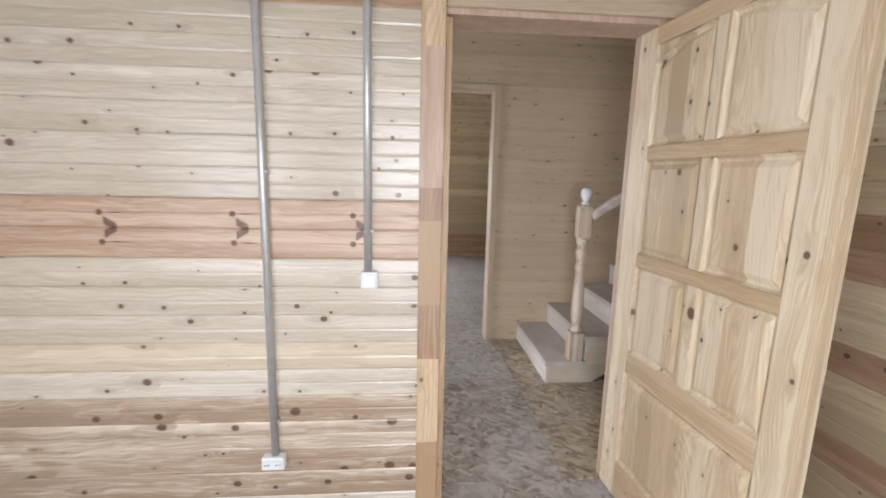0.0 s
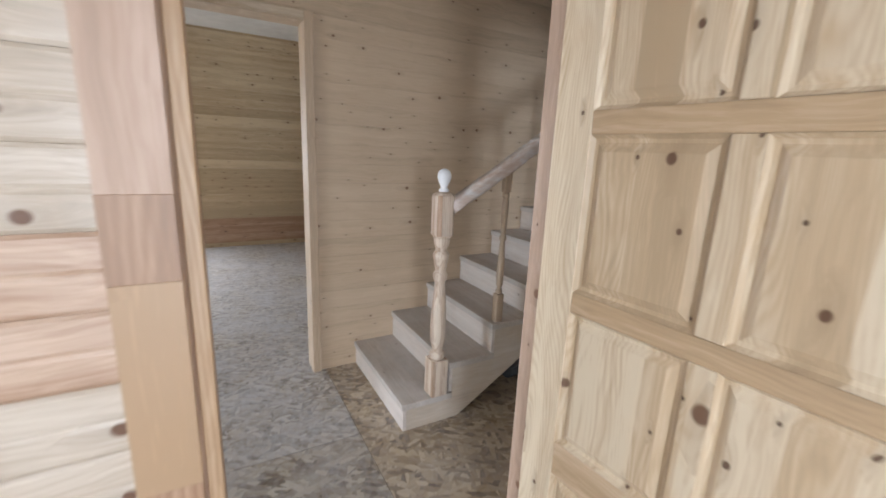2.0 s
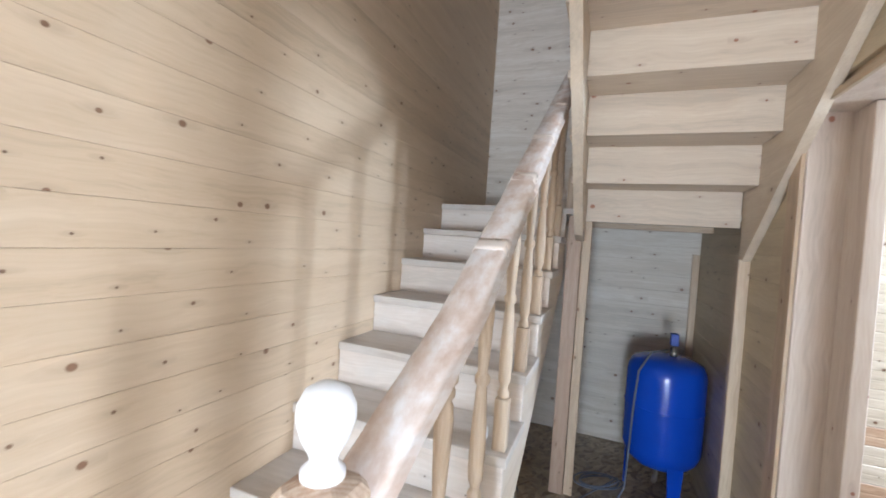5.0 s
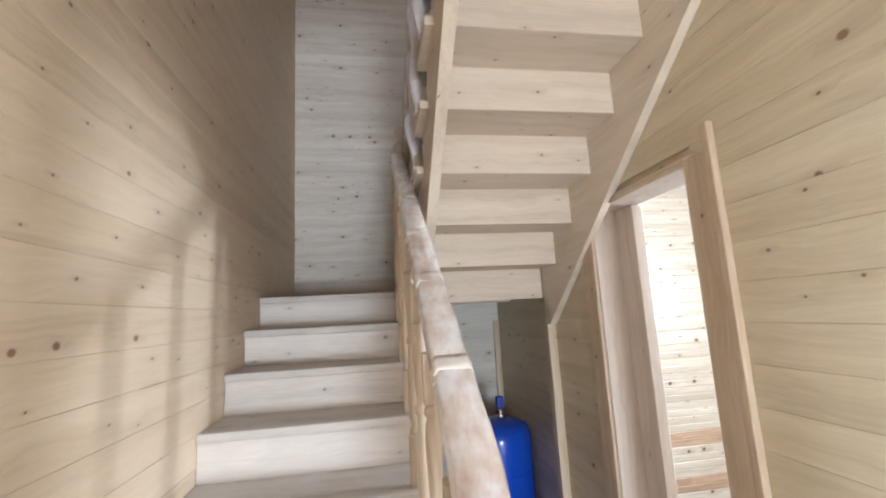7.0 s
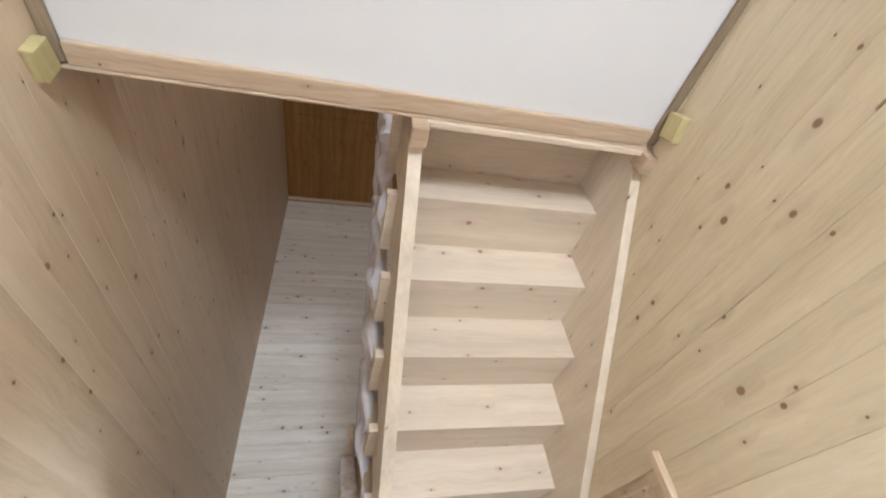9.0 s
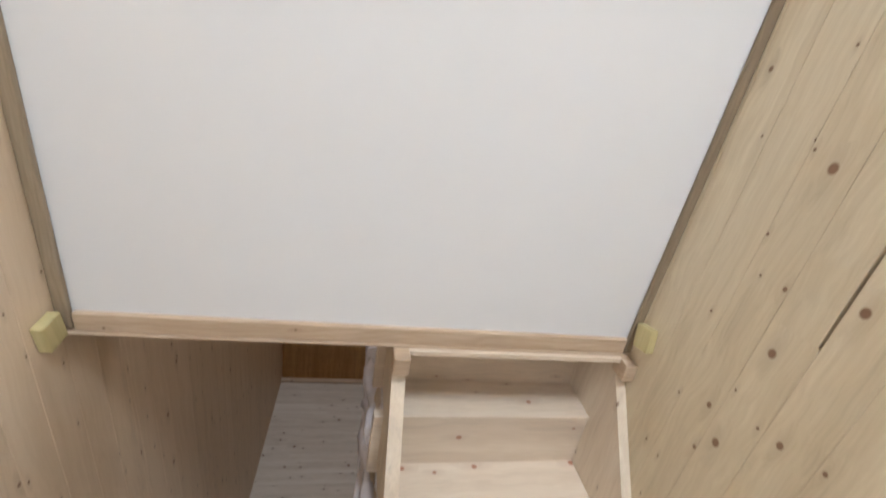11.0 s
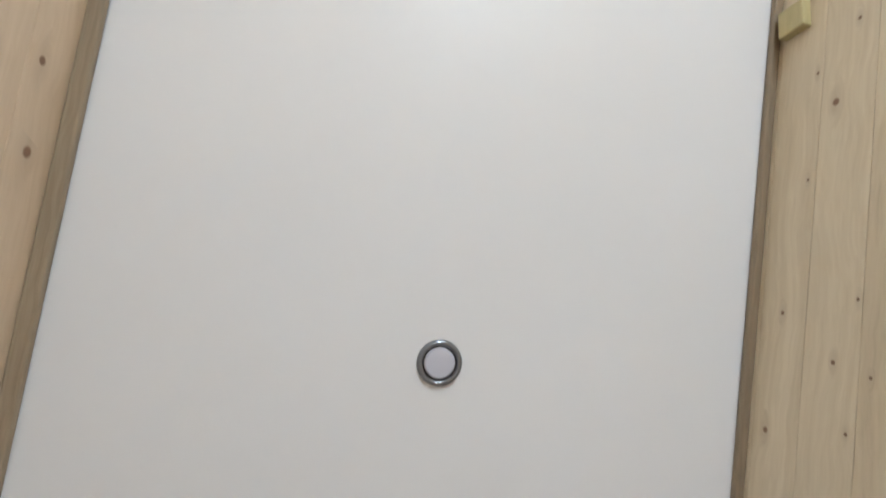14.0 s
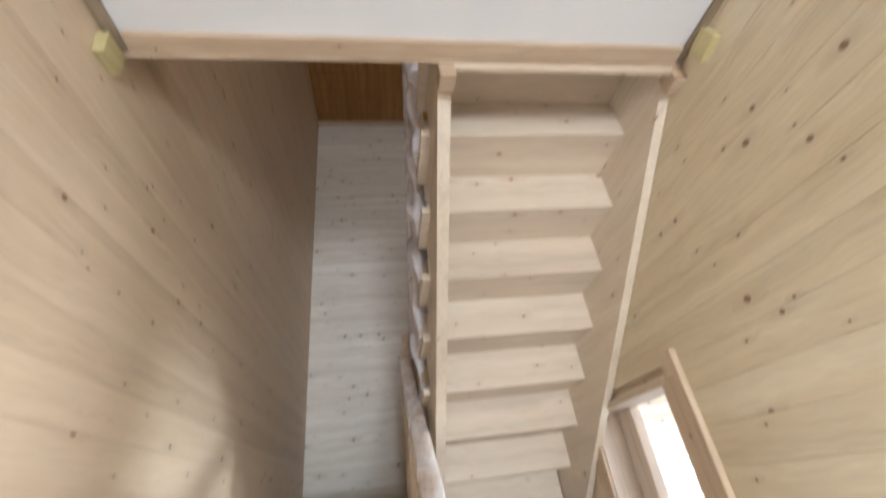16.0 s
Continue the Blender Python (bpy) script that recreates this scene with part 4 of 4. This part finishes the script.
# ---------------------------------------------------------------- under the stairs
def pressure_tank(x, y):
    t = thing("pressure_tank", (x, y, 0), "glossy blue water pressure tank on three legs", "water tank")
    r, z0, z1 = 0.225, 0.22, 0.83
    prof = [(0.03, z0 - 0.055), (0.10, z0 - 0.045), (0.17, z0 - 0.018), (0.207, z0 + 0.025), (r, z0 + 0.08), (r, z1 - 0.08), (0.219, z1 - 0.045), (0.20, z1 - 0.005), (0.14, z1 + 0.022), (0.07, z1 + 0.034), (0.03, z1 + 0.036)]
    body = part("body", lathe(bmesh.new(), prof, x, y, 40), tank_blue, t)
    part("seam", lathe(bmesh.new(), [(r + 0.001, z0 + 0.33), (r + 0.004, z0 + 0.334), (r + 0.001, z0 + 0.338)], x, y, 40), tank_blue, t)
    for a in (200, 320, 80):
        c, s = math.cos(radians(a)), math.sin(radians(a))
        bm = bmesh.new()
        outline = [(-0.05, z0 + 0.07), (0.05, z0 + 0.07), (0.032, 0.0), (-0.032, 0.0)]
        prism(bm, outline, -0.006, 0.006)
        for v in bm.verts:
            v.co = Vector((x + c * (0.19 + v.co.y) - s * v.co.x, y + s * (0.19 + v.co.y) + c * v.co.x, v.co.z))
        bmesh.ops.recalc_face_normals(bm, faces=bm.faces)
        part("leg", bm, tank_blue, t)
    part("pipe", tube(bmesh.new(), [(x - 0.02, y - 0.03, z1 + 0.03), (x - 0.02, y - 0.03, z1 + 0.10)], 0.012, 12), brass, t)
    part("fitting", lathe(bmesh.new(), [(0.022, z1 + 0.033), (0.022, z1 + 0.055), (0.016, z1 + 0.06)], x - 0.02, y - 0.03, 6), brass, t)
    part("gauge", bm_box(x - 0.05, x + 0.0, y - 0.05, y - 0.005, z1 + 0.10, z1 + 0.175, bevel=0.006), cap_blue, t, "blue plastic pressure switch")
    for i in (0, 1):
        part("gland", lathe(bmesh.new(), [(0.011, z1 + 0.045 + 0.0), (0.011, z1 + 0.07)], x + 0.03 + i * 0.03, y - 0.03, 10), dark, t)
    part("drain", tube(bmesh.new(), [(x - 0.06, y + 0.02, z0 - 0.04), (x - 0.06, y + 0.02, 0.13), (x - 0.14, y + 0.04, 0.12)], 0.014, 10), brass, t)
    part("hose", tube(bmesh.new(), [(x + 0.02, y, z1 + 0.06), (x - 0.10, y + 0.10, z1 + 0.055), (x - 0.19, y + 0.17, z1 - 0.05), (x - 0.20, y + 0.185, 0.55), (x - 0.19, y + 0.19, 0.30), (x - 0.20, y + 0.2, 0.06), (x - 0.26, y + 0.24, 0.012)], 0.006, 8), cable_grey, t)
    return t


pressure_tank(2.99, -1.425)


def coil(name, x, y, turns, rx, ry, mat, rad, label, seed):
    rnd = random.Random(seed)
    pts = []
    for i in range(turns * 22):
        a = 2 * math.pi * i / 22
        k = 1 + 0.13 * math.sin(i * 0.31) + rnd.uniform(-0.02, 0.02)
        u, v = rx * k * math.cos(a) + 0.03 * math.sin(i * 0.05), ry * k * math.sin(a) + 0.02 * math.cos(i * 0.07)
        c, s = math.cos(-0.9), math.sin(-0.9)
        pts.append((x + c * u - s * v, y + s * u + c * v, rad + 0.003 + 0.045 * (0.5 + 0.5 * math.sin(i * 0.23)) * (i / (turns * 22))))
    pts += [(x - 0.25, y + 0.1, rad + 0.002), (x - 0.42, y + 0.02, rad + 0.002)]
    return single(name, tube(bmesh.new(), pts, rad, 7), mat, label, "cable")


coil("cable_coil", 2.56, -1.34, 10, 0.29, 0.10, cable_blue, 0.006, "loose coil of bright blue cable on the floor", 3)
coil("cable_coil", 2.86, -1.06, 3, 0.14, 0.09, cable_grey, 0.005, "loose loops of grey cable on the floor", 8)


def pipe_bundle():
    b = thing("pipe_bundle", (2.0, -0.5, 0), "bundle of dark grey pipes tied with pale straps under the stairs", "pipes")
    a0, a1 = Vector((1.10, -0.70, 0.062)), Vector((2.44, -0.60, 0.066))
    side = Vector((-0.07, 0.99, 0))
    offs = [(0.0, 0.0), (0.115, 0.0), (0.058, 0.10), (0.175, 0.095), (0.23, 0.005), (0.115, 0.195)]
    for i, (u, v) in enumerate(offs):
        sh = Vector((0.06 * (i % 3), 0, 0))
        p0, p1 = a0 + side * u + Vector((0, 0, v)) - sh, a1 + side * u + Vector((0, 0, v)) + sh * 0.5
        bm = bmesh.new()
        tube(bm, [p0, p0.lerp(p1, 0.03), p0.lerp(p1, 0.5), p1], 0.055, 18)
        pipe = part("pipe", bm, pipe_grey, b)
    ring = ((-0.064, -0.03), (-0.063, 0.04), (-0.02, 0.105), (0.05, 0.215), (0.115, 0.258), (0.19, 0.20), (0.25, 0.11), (0.295, 0.03), (0.29, -0.04))
    for f, skew in ((0.50, 0.04), (0.61, -0.03)):
        c = a0.lerp(a1, f)
        bm = bmesh.new()
        rows = []
        for n, (u, v) in enumerate(ring):
            p = c + side * u + Vector((skew * u * 3, 0, v))
            w = Vector((0.014 + 0.003 * math.sin(n * 1.7), 0, 0))
            rows.append([bm.verts.new(p - w), bm.verts.new(p + w)])
        for r0, r1 in zip(rows, rows[1:]):
            bm.faces.new((r0[0], r0[1], r1[1], r1[0])).smooth = True
        bmesh.ops.solidify(bm, geom=bm.faces[:], thickness=0.003)
        part("strap", bm, strap_pale, b, "pale cloth strap")
    part("stick", tube(bmesh.new(), [a1 + side * -0.07 + Vector((-0.10, 0, 0.0)), a1 + side * 0.0 + Vector((-0.06, 0, 0.10)), a1 + side * 0.10 + Vector((0.0, 0, 0.19))], 0.016, 8, 0.3), stick_wood, b, "short weathered stick")
    return b


pipe_bundle()
bm = lathe(bmesh.new(), [(0.013, level(5)), (0.015, level(5) + 0.008), (0.015, level(5) + 0.035), (0.013, level(5) + 0.036)], 1.36, -0.70, 16)
single("plastic_cup", bm, plastic, "small white plastic cap standing on a tread", "cap")
single("trim_corner", bm_box(END - 0.03, END - 0.002, HALL_S + 0.003, HALL_S + 0.05, 0, 1.5, bevel=0.004), wood_z, "pine strip in the corner behind the tank", "trim", "structure")

# ---------------------------------------------------------------- floor sheets and wall boards, piece by piece


def sheet(x0, x1, y0, y1):
    bare = x0 >= 0.03 and y1 <= 0.0 and y0 >= -1.8
    g = 0.0015
    bm = bm_box(x0 + g, x1 - g, y0 + g, y1 - g, -0.011, 0.0)
    part("sheet", bm, osb_brown if bare else osb_trodden if y1 <= 0.0 else osb, sub)


for x0, x1, y0, y1 in ((-3.0, -1.19, -4.13, -1.9), (-1.19, 0.03, -4.13, -3.15), (-1.19, 0.03, -3.15, -1.70), (0.03, 0.80, -4.13, -1.80), (0.92, 3.25, -4.13, -1.80), (-2.8, -1.19, -1.66, 0.0), (-1.19, 0.03, -1.70, -0.71),
                       (0.03, 1.25, -1.70, 0.0), (1.25, 3.58, -1.70, 0.0), (-1.19, 0.03, -0.71, 0.55), (-3.0, -1.19, 0.12, 2.0), (0.03, 2.5, 0.12, 1.25), (-1.19, 0.03, 0.55, 3.05), (0.03, 1.25, 1.25, 3.85), (1.25, 2.5, 1.25, 3.85), (-3.0, -1.19, 2.0, 3.85), (-1.19, 0.03, 3.05, 3.85)):
    sheet(x0, x1, y0, y1)
lay_boards()
